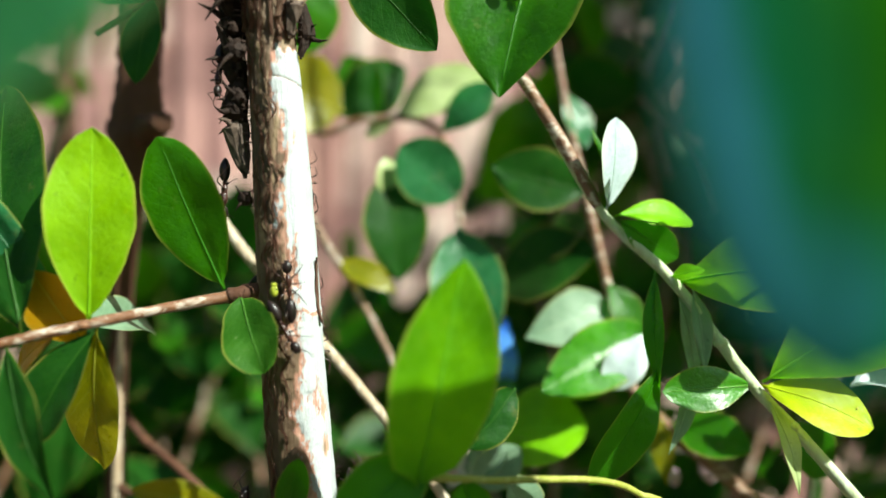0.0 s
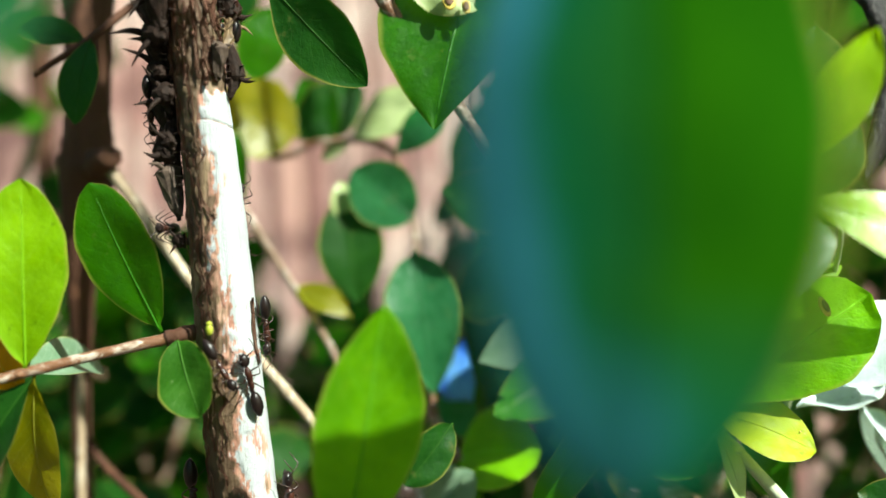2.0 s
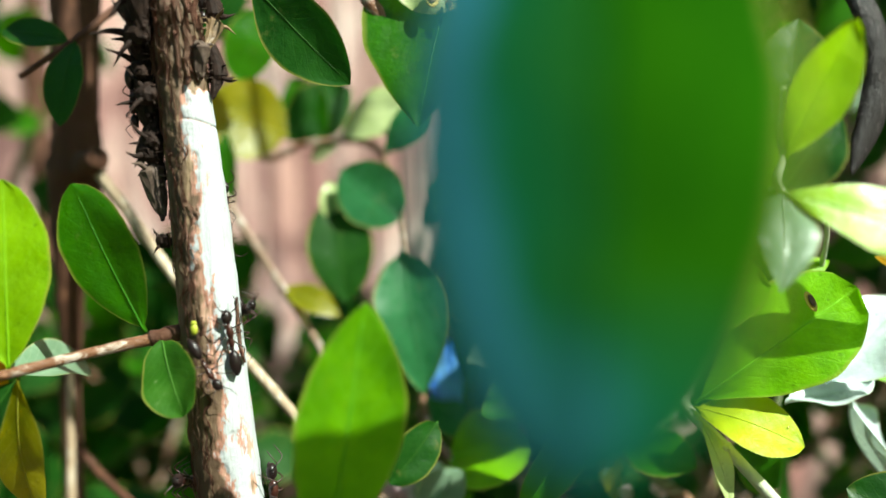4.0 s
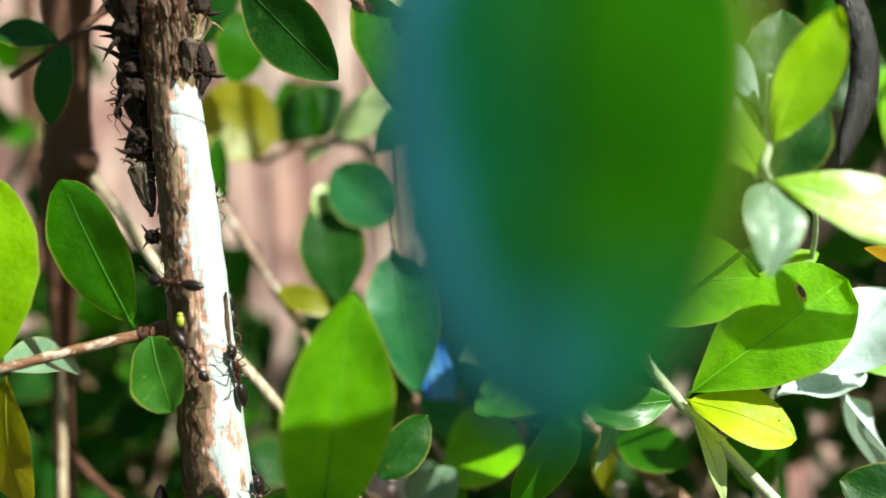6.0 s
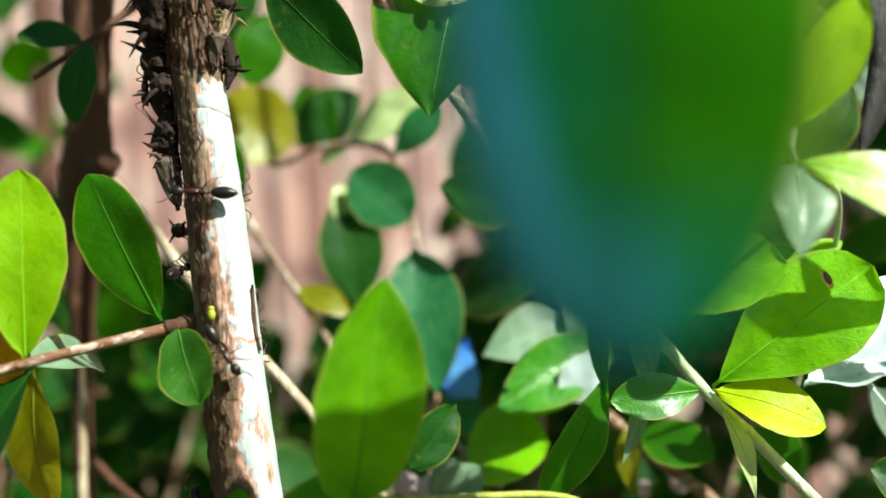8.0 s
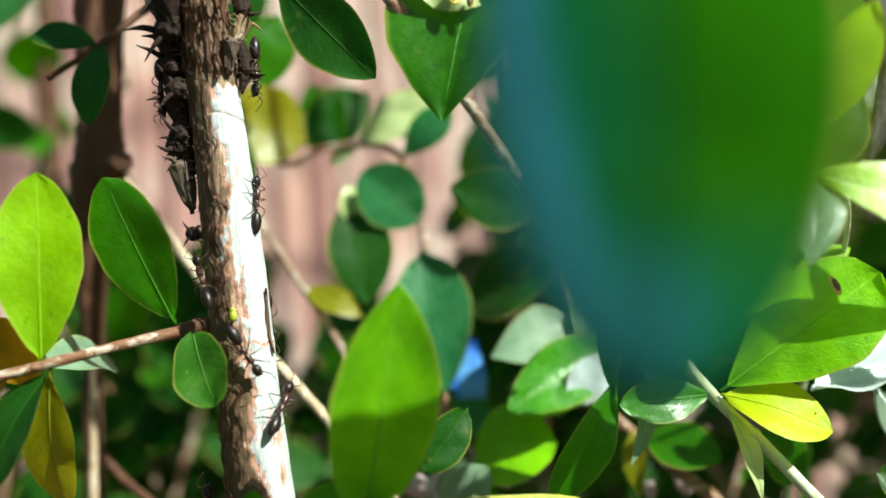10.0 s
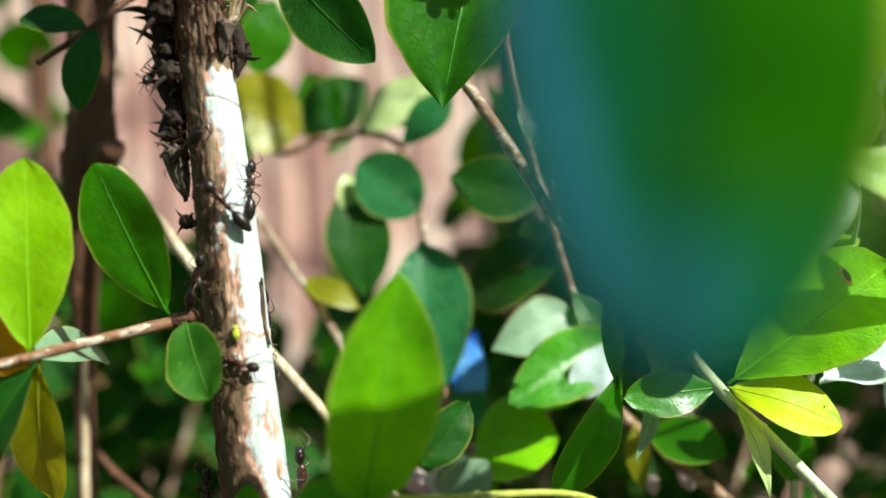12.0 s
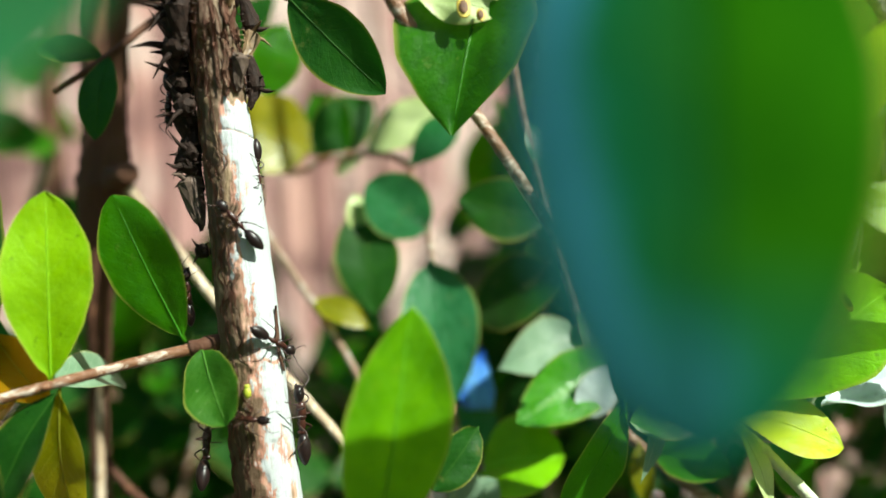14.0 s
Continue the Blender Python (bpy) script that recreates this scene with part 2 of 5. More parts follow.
def plain_material(name, a, b, scale, rough=0.5, metal=0.0, bump=0.3, dist=0.0003, coat=0.0, spec=0.5):
    k = Mat(name)
    n = k.noise(scale, 5, 0.6)
    k.link(k.mix(k.ramp(n, (0.3, (0, 0, 0)), (0.7, (1, 1, 1))), a, b), k.b.inputs["Base Color"])
    k.b.inputs["Roughness"].default_value = rough
    k.b.inputs["Metallic"].default_value = metal
    k.b.inputs["Coat Weight"].default_value = coat
    k.b.inputs["Specular IOR Level"].default_value = spec
    k.bump(k.noise(scale * 4, 4), bump, dist)
    return k.m


ANT = plain_material("ant_cuticle", (0.006, 0.004, 0.004), (0.020, 0.010, 0.009), 1500, 0.36, spec=0.35, bump=0.2, dist=0.00005)
ANT_RED = plain_material("ant_thorax_cuticle", (0.020, 0.006, 0.004), (0.060, 0.017, 0.011), 1500, 0.34, bump=0.3, dist=0.00006)
ANT_LEG = plain_material("ant_leg_cuticle", (0.018, 0.006, 0.004), (0.045, 0.016, 0.010), 1500, 0.4, bump=0.1, dist=0.00005)
HOPPER = plain_material("treehopper_dark", (0.009, 0.005, 0.0035), (0.036, 0.019, 0.013), 1100, 0.68, spec=0.2, bump=0.8, dist=0.00018)
HOPPER_GREY = plain_material("treehopper_grey", (0.040, 0.024, 0.018), (0.150, 0.105, 0.080), 1500, 0.6, spec=0.25, bump=0.8, dist=0.0001)
HOPPER_TAN = plain_material("treehopper_tan", (0.10, 0.060, 0.030), (0.32, 0.21, 0.11), 900, 0.5, bump=0.5, dist=0.0001)


def wall_material():
    """Sun-bleached pink paint on boards: each board its own tint, long streaks, dark stains."""
    k = Mat("painted_boards_pink")
    own = k.node("ObjectInfo").outputs["Random"]
    tc = k.node("TexCoord")
    shift = k.node("VectorMath")
    shift.operation = "ADD"
    k.link(tc.outputs["Object"], shift.inputs[0])
    k.link(k.math("MULTIPLY", own, 40.0), shift.inputs[1])

    def stretched(x, z):
        mp = k.node("Mapping")
        mp.inputs["Scale"].default_value = (x, x, z)
        k.link(shift.outputs[0], mp.inputs[0])
        return mp.outputs[0]
    tint = k.ramp(own, (0.0, (0.44, 0.22, 0.18)), (0.3, (0.74, 0.41, 0.33)), (0.55, (0.80, 0.54, 0.45)), (0.8, (0.62, 0.33, 0.29)), (1.0, (0.78, 0.62, 0.52)))
    streak = k.noise(1.0, 5, 0.6, stretched(160, 9), 0.5)
    col = k.mix(k.ramp(streak, (0.36, (0, 0, 0)), (0.60, (1, 1, 1))), (0.24, 0.095, 0.10), tint)
    pale = k.noise(1.0, 3, 0.5, stretched(30, 16), 0.4)
    col = k.mix(k.ramp(pale, (0.47, (0, 0, 0)), (0.59, (0.9,) * 3)), col, (0.80, 0.62, 0.54))
    stain = k.noise(1.0, 4, 0.6, k.coords((16, 16, 11), "Generated"), 0.3)
    world_at = k.node("NewGeometry").outputs["Position"]
    big = k.noise(17.0, 4, 0.55, world_at)
    col = k.mix(k.ramp(big, (0.52, (0, 0, 0)), (0.64, (0.9,) * 3)), col, (0.14, 0.064, 0.058))
    col = k.mix(k.ramp(stain, (0.56, (0, 0, 0)), (0.70, (0.6,) * 3)), col, (0.30, 0.15, 0.17))
    fine = k.noise(1.0, 4, 0.6, stretched(900, 60))
    col = k.mix(k.math("MULTIPLY", fine, 0.25), col, (0.20, 0.10, 0.09))
    k.link(col, k.b.inputs["Base Color"])
    k.b.inputs["Roughness"].default_value = 0.85
    k.bump(k.math("ADD", streak, fine), 0.6, 0.0008)
    return k.m


def soil_material():
    k = Mat("soil")
    n1, n2 = k.noise(30, 6, 0.65), k.noise(420, 5, 0.65)
    col = k.mix(k.ramp(n1, (0.3, (0, 0, 0)), (0.7, (1, 1, 1))), (0.060, 0.034, 0.024), (0.140, 0.085, 0.062))
    col = k.mix(k.ramp(n2, (0.45, (0, 0, 0)), (0.7, (1, 1, 1))), col, (0.20, 0.135, 0.10))
    k.link(col, k.b.inputs["Base Color"])
    k.b.inputs["Roughness"].default_value = 0.95
    k.bump(k.math("ADD", n1, n2), 0.9, 0.006)
    return k.m


SPOT = plain_material("leaf_spot_brown", (0.05, 0.018, 0.006), (0.16, 0.07, 0.02), 1500, 0.6)
RING = plain_material("leaf_spot_rim", (0.50, 0.33, 0.04), (0.66, 0.50, 0.08), 1500, 0.5)
WALL, SOIL = wall_material(), soil_material()
BACKING = plain_material("fence_backing", (0.020, 0.011, 0.010), (0.055, 0.030, 0.028), 60, 0.9)


# ---- builders ----
def at(p):
    """Millimetres from the first eye to metres in the world."""
    return Vector((p[0], p[1], p[2] + EYE)) / 1000


def part(name, bm, material, parent=None, label="", smooth=True):
    me = bpy.data.meshes.new(name)
    bm.to_mesh(me)
    bm.free()
    for m in material if isinstance(material, (list, tuple)) else (material,):
        me.materials.append(m)
    if smooth:
        me.polygons.foreach_set("use_smooth", [True] * len(me.polygons))
    ob = new(name, me)
    if parent is not None:
        ob.parent = parent
    if label:
        ob["label"] = label
    return ob


def catmull(points, per):
    """Points on a smooth line through the given ones."""
    p = [Vector(q) for q in points]
    p = [p[0] * 2 - p[1]] + p + [p[-1] * 2 - p[-2]]
    out = []
    for i in range(1, len(p) - 2):
        for j in range(per):
            t = j / per
            a, b, c, d = p[i - 1:i + 3]
            out.append(0.5 * (2 * b + (c - a) * t + (2 * a - 5 * b + 4 * c - d) * t * t + (3 * b - a - 3 * c + d) * t ** 3))
    return out + [p[-2]]


def tube_into(bm, line, radii, seg=10, rough=0.0, slot=0, cap=True, freq=900.0):
    """A round limb along a line in metres; radii in metres, spread along it."""
    n = len(line)
    rings = []
    side = None
    for i, p in enumerate(line):
        d = (line[min(i + 1, n - 1)] - line[max(i - 1, 0)]).normalized()
        if side is None:
            side = d.orthogonal().normalized()
        side = (side - d * side.dot(d)).normalized()
        up = d.cross(side)
        s = i / (n - 1) * (len(radii) - 1)
        k = min(int(s), len(radii) - 2)
        r = radii[k] + (radii[k + 1] - radii[k]) * (s - k)
        ring = []
        for j in range(seg):
            a = 2 * math.pi * j / seg
            w = side * math.cos(a) + up * math.sin(a)
            q = 1 + (rough * noise.noise(Vector((w.x * 2, w.y * 2, 0)) + p * freq) if rough else 0)
            ring.append(bm.verts.new(p + w * r * q))
        rings.append(ring)
    for a, b in zip(rings, rings[1:]):
        for j in range(seg):
            bm.faces.new((a[j], a[(j + 1) % seg], b[(j + 1) % seg], b[j])).material_index = slot
    if cap:
        bm.faces.new(rings[0][::-1]).material_index = slot
        bm.faces.new(rings[-1]).material_index = slot
    return rings


def limb(name, parent, points, radii, material, label="", seg=10, per=8, rough=0.12, buds=0):
    """A twig through points (mm); radii in mm. buds: small swollen nodes along it."""
    line = catmull([at(p) for p in points], per)
    bm = bmesh.new()
    tube_into(bm, line, [r / 1000 for r in radii], seg, rough)
    for b in range(buds):
        i = int((b + 0.6) / buds * (len(line) - 1))
        r = radii[min(len(radii) - 1, int(i / len(line) * len(radii)))] / 1000
        m = Matrix.Translation(line[i]) @ Matrix.Diagonal((1, 1, 0.7, 1))
        bmesh.ops.create_icosphere(bm, subdivisions=2, radius=r * 1.35, matrix=m)
    return part(name, bm, material, parent, label)


WIDEST = {"fan": (0.64, 1.25, 0.46), "oblong": (0.48, 0.40, 0.72), "spoon": (0.58, 0.95, 0.60), "heart": (0.42, 0.50, 0.85), "obovate": (0.60, 1.1, 0.62), "ellipse": (0.52, 0.95, 0.72), "ovate": (0.38, 0.8, 0.9), "broad": (0.5, 0.6, 0.72), "round": (0.52, 0.62, 0.56), "lance": (0.45, 1.25, 1.1), "blunt": (0.55, 0.55, 0.5)}


def blade_into(bm, base, tip, width, turn=0.0, bend=0.1, fold=0.18, shape="obovate", wave=0.03, seed=0.0, nu=22, nv=8, roll=0.0, stalk=0.08, cup=0.0, lit=0.0, sheen=0.0):
    """One leaf blade with a raised midrib from base to tip (metres); turn swings its face about its length, away from the viewer."""
    uvl = bm.loops.layers.uv.verify()
    axis = tip - base
    length = axis.length
    ax = axis.normalized()
    face = Vector((0, -1, 0.15)).lerp(SUN_TO, lit)
    if sheen:  # turned to mirror the sun towards the viewer
        face = face.normalized().lerp((SUN_TO + (Vector((0.01, 0, EYE / 1000)) - base).normalized()).normalized(), sheen)
    face = (face - ax * face.dot(ax))
    if face.length < 0.05:
        face = ax.orthogonal()
    face = Matrix.Rotation(radians(turn), 3, ax) @ face.normalized()
    across = ax.cross(face)
    width /= max(0.6, math.sqrt(max(1 - across.y ** 2, 0.0))) ** 0.8
    peak, sharp, tip_sharp = WIDEST[shape]
    rows = []
    for i in range(nu + 1):
        v = i / nu
        s = v / peak if v < peak else (1 - v) / (1 - peak)
        prof = math.sin(math.pi / 2 * max(s, 0.0)) ** (sharp if v < peak else tip_sharp)
        if v < stalk:
            prof = max(prof * 0.5, 0.03)
        half = width / 2 * max(prof, 0.02)
        row = []
        for j in range(nv + 1):
            u = j / nv * 2 - 1
            ripple = noise.noise(Vector((u * 1.3 + seed * 7.1, v * 3.2, seed * 3.7)))
            out = bend * length * math.sin(math.pi * v) - 0.5 * roll * length * v * v
            out += cup * half * (1 - u * u) - fold * half * (1 - abs(u)) + wave * length * ripple * (0.25 + abs(u))
            jag = 1 + 0.035 * noise.noise(Vector((v * 9, u, seed * 5)))
            row.append((bm.verts.new(base + ax * (length * v) + across * (u * half * jag) + face * out), (u / 2 + 0.5, v)))
        rows.append(row)
    for a, b in zip(rows, rows[1:]):
        for j in range(nv):
            quad = (a[j], a[j + 1], b[j + 1], b[j])
            f = bm.faces.new([q[0] for q in quad])
            for loop, q in zip(f.loops, quad):
                loop[uvl].uv = q[1]
    mid = [r[nv // 2][0].co + face * 0.00003 for r in rows]
    th = min(max(width * 0.016, 0.00012), 0.0006)
    rings = tube_into(bm, mid[: nu - 1], [th * 1.1, th * 0.6, th * 0.2], 5, slot=1)
    for f in {f for ring in rings for v in ring for f in v.link_faces}:
        for loop in f.loops:
            loop[uvl].uv = (0.5, 0.5)


def leaf(parent, base, tip, width, material=None, turn=0.0, bend=0.1, fold=0.18, shape="obovate", wave=0.03, label="", name="leaf", roll=0.0, rib=None, stalk=0.08, cup=0.0, lit=None, spots=(), sheen=0.0):
    """A leaf (mm) as a part of its twig."""
    leaf.count += 1
    material = material or LEAF
    if lit is None:
        lit = 0.9 if "white" in label else {YOUNG: 0.6, SUNLIT: 0.5, PALE: 0.5, YELLOW: 0.5}.get(material, 0.15)
    if lit > 0.35 or sheen:
        turn *= 0.3
    bm = bmesh.new()
    blade_into(bm, at(base), at(tip), width / 1000, turn, bend, fold, shape, wave, leaf.count * 0.37, roll=roll, stalk=stalk, cup=cup, lit=lit, sheen=sheen)
    for x, y, z, r in spots:
        n = (Vector((0, -1, 0.15)).lerp(SUN_TO, lit)).normalized()
        for k, (grow, slot) in enumerate(((1.0, 2), (0.62, 3))):
            m = Matrix.Translation(at((x, y, z)) + n * (0.0004 + 0.00025 * k)) @ n.to_track_quat("Z", "Y").to_matrix().to_4x4() @ Matrix.Diagonal((0.75, 1.25, 0.12, 1))
            made = bmesh.ops.create_uvsphere(bm, u_segments=14, v_segments=6, radius=r * grow / 1000, matrix=m)
            for f in {f for v in made["verts"] for f in v.link_faces}:
                f.material_index = slot
    return part(name, bm, (material, rib or material, RING, SPOT) if spots else (material, rib or material), parent, label)


leaf.count = 0


def shrub(name, label, category="shrub"):
    e = new(name)
    e.empty_display_size = 0.01
    return tagged(e, label, category)


# ---- setting: soil and the wall behind ----
def ground():
    bm = bmesh.new()
    n = 60
    grid = []
    for i in range(n + 1):
        for j in range(n + 1):
            x, y = (i / n - 0.5), (j / n - 0.3)
            x, y = 60 * x * abs(x) * 2, 60 * y * abs(y) * 2
            z = 0.006 * noise.noise(Vector((x * 9, y * 9, 0))) + 0.003 * noise.noise(Vector((x * 31, y * 31, 2)))
            grid.append(bm.verts.new((x, y, z)))
    for i in range(n):
        for j in range(n):
            a = i * (n + 1) + j
            bm.faces.new((grid[a], grid[a + n + 1], grid[a + n + 2], grid[a + 1]))
    tagged(part("ground", bm, SOIL), "bare reddish brown garden soil", "ground", kind="structure")


def garden_wall():
    """A plain backing with weathered upright boards before it, each a little out of line."""
    y0, top, half = 0.372, 0.98, 1.2
    bm = bmesh.new()
    bmesh.ops.create_cube(bm, size=1.0, matrix=Matrix.Translation((0, y0 + 0.05, top / 2 - 0.01)) @ Matrix.Diagonal((2 * half, 0.09, top, 1)))
    bmesh.ops.bevel(bm, geom=bm.edges[:], offset=0.004, segments=2, affect="EDGES")
    wall = tagged(part("wall_back", bm, BACKING), "weathered pinkish board fence behind the shrubs", "fence", kind="structure")
    rng = random.Random(21)
    kinds = []
    for k in range(5):
        bm = bmesh.new()
        n = 10
        rows = []
        for i in range(n + 1):
            z = top * i / n
            w = 0.0076 + 0.0003 * noise.noise(Vector((z * 9, k * 3.1, 0)))
            bow = 0.0006 * noise.noise(Vector((z * 5, k * 5.3, 2)))
            rows.append([bm.verts.new((x * w + bow, y, z)) for x, y in ((-1, 0.003), (-0.9, -0.0012), (0, -0.002), (0.9, -0.0012), (1, 0.003))])
        for a, b in zip(rows, rows[1:]):
            for q in range(4):
                bm.faces.new((a[q], a[q + 1], b[q + 1], b[q]))
        bm.faces.new(rows[-1])
        me = bpy.data.meshes.new("plank")
        bm.to_mesh(me)
        bm.free()
        me.materials.append(WALL)
        kinds.append(me)
    x = -half
    while x < half:
        ob = new("plank", rng.choice(kinds))
        ob.parent = wall
        ob.matrix_basis = pose(x, y0 + rng.uniform(-0.0012, 0.0012), rng.uniform(-0.01, 0.0), 0, rng.uniform(-0.12, 0.12), rng.uniform(-3, 3))
        x += 0.0164
    bm = bmesh.new()
    bmesh.ops.create_uvsphere(bm, u_segments=14, v_segments=8, radius=0.0055, matrix=Matrix.Translation(at((-95.8, 371.0, 26.6))) @ Matrix.Diagonal((0.9, 0.4, 1, 1)))
    part("knot", bm, BACKING, wall, "dark round knot in a board")


ground()
garden_wall()


# ---- the main shrub: flaking stem, its left twig and leaves ----
STEM = [(-15.9, 100.3, -50.3), (-17.3, 99.0, -30.7), (-18.4, 98.2, -15.2), (-19.3, 97.9, 0.8), (-20.1, 97.5, 14.5), (-20.8, 97.0, 24.1), (-21.0, 96.5, 30.8), (-21.5, 95.5, 40.6)]
STEM_R = [4.6, 4.15, 4.0, 3.75, 3.4, 3.1, 3.15, 2.9]


def main_stem(parent):
    """The ridged stem: pale skin on one side, stringy brown furrows on the other."""
    pts = [(STEM[0][0] + 6, STEM[0][1] + 6, -EYE - 8), (STEM[0][0] + 3, STEM[0][1] + 3, -150)] + STEM + [(-26, 95, 110), (-30, 92, 190)]
    radii = [8.5, 5.6] + STEM_R + [2.6, 1.6]
    line, rad = [], []
    p = [at(q) for q in pts]
    for i in range(len(p) - 1):
        steps = 70 if 2 <= i < len(p) - 3 else 14
        seg_line = catmull(p[max(0, i - 1): i + 3], steps)
        off = steps if i > 0 else 0
        for j in range(steps):
            line.append(seg_line[off + j])
            rad.append((radii[i] + (radii[i + 1] - radii[i]) * j / steps) / 1000)
    line.append(p[-1])
    rad.append(radii[-1] / 1000)
    bm = bmesh.new()
    lay = bm.verts.layers.float.new("flake_shade")
    seg = 72
    rings = []
    for i, c in enumerate(line):
        ring = []
        zz = (c.z * 1000 - EYE)
        for j in range(seg):
            a = 2 * math.pi * j / seg
            w = Vector((math.cos(a), math.sin(a), 0))
            # the flaked side, browned also as painted shade, faces the viewer's left; above the scar the whole stem is
            # rough
            left = 0.5 + 0.5 * math.cos(a + 2.6)
            lim = noise.noise(Vector((w.x * 1.2, w.y * 1.2, zz * 0.10))) * 0.30 + noise.noise(Vector((w.x * 3, w.y * 3, zz * 0.33 + 9))) * 0.22
            fl = (left - 0.60) * 2.8 + 0.5 + lim * 2.1 + 0.45 * noise.noise(Vector((w.x * 8, w.y * 8, zz * 0.9)))
            top = min(max((zz - 23.5 + 1.6 * noise.noise(Vector((w.x * 3, w.y * 3, 3)))) / 0.8, 0), 1)
            patch = noise.noise(Vector((w.x * 1.5 + 4, w.y * 1.5, zz * 0.16 + 2)))
            low = min(max((-zz - 2) / 14, 0), 1)
            fl = max(fl, top * 1.1, (patch - 0.26) * 3.2 * low)
            crack = math.exp(-((zz - 20.4 + 1.1 * (w.x - 0.2) ** 2) / 0.14) ** 2) * (1 if w.x > -0.35 else 0)
            scar = math.exp(-((zz + 19 + 1.5 * w.y) / 2.4) ** 2 - ((a - 5.75) / 0.28) ** 2)
            fl = max(fl, min(scar * 0.95 + 0.7 * lim, 0.62))
            node = math.exp(-((zz + 7.6 + 0.9 * noise.noise(Vector((w.x * 2, w.y * 2, 7)))) / (0.32 + 0.25 * noise.noise(Vector((w.x * 3, w.y * 3, 1))))) ** 2)
            fl = min(max(fl, 0.62 * crack, 0.64 * node), 1)
            ridge = noise.noise(Vector((w.x * 10, w.y * 10, zz * 0.55)))
            fine = noise.noise(Vector((w.x * 19, w.y * 19, zz * 1.1)))
            step = 1 / (1 + math.exp(-(fl - 0.5) * 24))
            r = rad[i] * (1 + 0.02 * noise.noise(Vector((w.x * 2, w.y * 2, zz * 0.3))))
            r *= 1 + top * (0.10 * noise.noise(Vector((w.x * 4, w.y * 4, zz * 0.6))) + 0.06 * fine) - 0.05 * step + step * (1 - 0.45 * min(max((fl - 0.66) * 4, 0), 1)) * (0.055 * ridge + 0.045 * fine) + (1 - step) * 0.008 * fine - 0.02 * crack + 0.05 * node
            v = bm.verts.new(c + w * r)
            v[lay] = fl
            ring.append(v)
        rings.append(ring)
    for a, b in zip(rings, rings[1:]):
        for j in range(seg):
            bm.faces.new((a[j], a[(j + 1) % seg], b[(j + 1) % seg], b[j]))
    bm.faces.new(rings[-1])
    ob = part("stem", bm, MAIN_BARK, parent, "pale flaking stem with stringy brown bark")
    # loose strips of bark: fibres on the rough side, one long peeled flap on the other
    rng = random.Random(11)
    strips = [(rng.uniform(-2.5, -1.5), rng.uniform(-44, 21), rng.uniform(2.0, 7.5), rng.uniform(0.12, 0.30), rng.uniform(0.0, 0.22)) for _ in range(70)]
    strips += [(rng.uniform(-3.3, -0.1), rng.uniform(24, 40), rng.uniform(2, 7), rng.uniform(0.3, 1.0), rng.uniform(0.15, 0.6)) for _ in range(60)]
    strips += [(-1.66 + 0.12 * math.sin(q * 1.7 + 1), -41 + 8.1 * q, 7.0, 0.22, 0.06) for q in range(7)]
    strips += [(-0.30, -9.0, 8.0, 0.9, 0.34)]
    for a0, z0, length, wide, lift in strips:
        sb = bmesh.new()
        rows = []
        for i in range(9):
            z = z0 + length * i / 8
            k = min(range(len(line)), key=lambda q: abs(line[q].z * 1000 - EYE - z))
            r, c = rad[k], line[k]
            up = lift * abs(i / 4 - 1) ** 2 if lift > 0.3 else lift * (i / 8) ** 2
            w2 = wide * (0.35 + 0.65 * math.sin(math.pi * (i + 0.5) / 9)) * (1 + 0.3 * noise.noise(Vector((a0 * 5, z, 1))))
            row = []
            for j in (-1, 0, 1):
                a = a0 + (0.30 if lift < 0.3 else 0.08) * noise.noise(Vector((a0 * 3, z * 0.5, 0))) + j * w2 / 2 / (r * 1000)
                rr = r * 0.985 + (0.05 + up + (0.05 if j else 0.16)) / 1000
                row.append(sb.verts.new((c.x + math.cos(a) * rr, c.y + math.sin(a) * rr, (z + EYE) / 1000)))
            rows.append(row)
        for p0, p1 in zip(rows, rows[1:]):
            for j in range(2):
                sb.faces.new((p0[j], p0[j + 1], p1[j + 1], p1[j]))
        bmesh.ops.solidify(sb, geom=sb.faces[:], thickness=0.00012)
        part("bark_strip", sb, STRIP, ob)
    return ob


main = shrub("shrub", "shrub with a pale flaking woody stem and waxy green leaves")
stem = main_stem(main)

twig = limb("twig", main, [(-19.6, 97.5, -4.4), (-23.6, 97.0, -5.3), (-32.3, 94.5, -6.9), (-40.1, 91.6, -8.5), (-48.1, 89.0, -10.3), (-56.2, 88.0, -12.4), (-67.4, 88.0, -13.6)],
            [0.95, 0.8, 0.64, 0.62, 0.58, 0.55, 0.5], TWIG_BROWN, "thin brown side twig", buds=3)
limb("collar", twig, [(-20.5, 97.3, -4.6), (-23.6, 97.0, -5.3), (-25.9, 96.3, -5.7)], [1.35, 1.08, 0.88], BARK_DARK, "dark swollen twig base", rough=0.3)
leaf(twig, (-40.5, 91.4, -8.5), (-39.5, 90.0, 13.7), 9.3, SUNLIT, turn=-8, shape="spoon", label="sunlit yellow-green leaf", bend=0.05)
leaf(twig, (-26.3, 96.0, -4.8), (-33.6, 94.0, 13.2), 9.8, LEAF, turn=-14, bend=0.06, shape="spoon", lit=0.0)
leaf(twig, (-39.8, 92.0, -9.2), (-47.0, 90.0, -21.9), 7.7, DARK, turn=25)
leaf(twig, (-41.9, 93.5, -11.2), (-47.4, 92.0, -2.5), 7.2, YELLOW, turn=-10, lit=0.0, shape="ellipse", label="leaf turning orange-yellow")
leaf(twig, (-44.0, 91.0, -9.6), (-52.2, 98.0, -15.2), 5.4, YELLOW, turn=35, shape="ellipse", label="leaf turning orange-yellow")
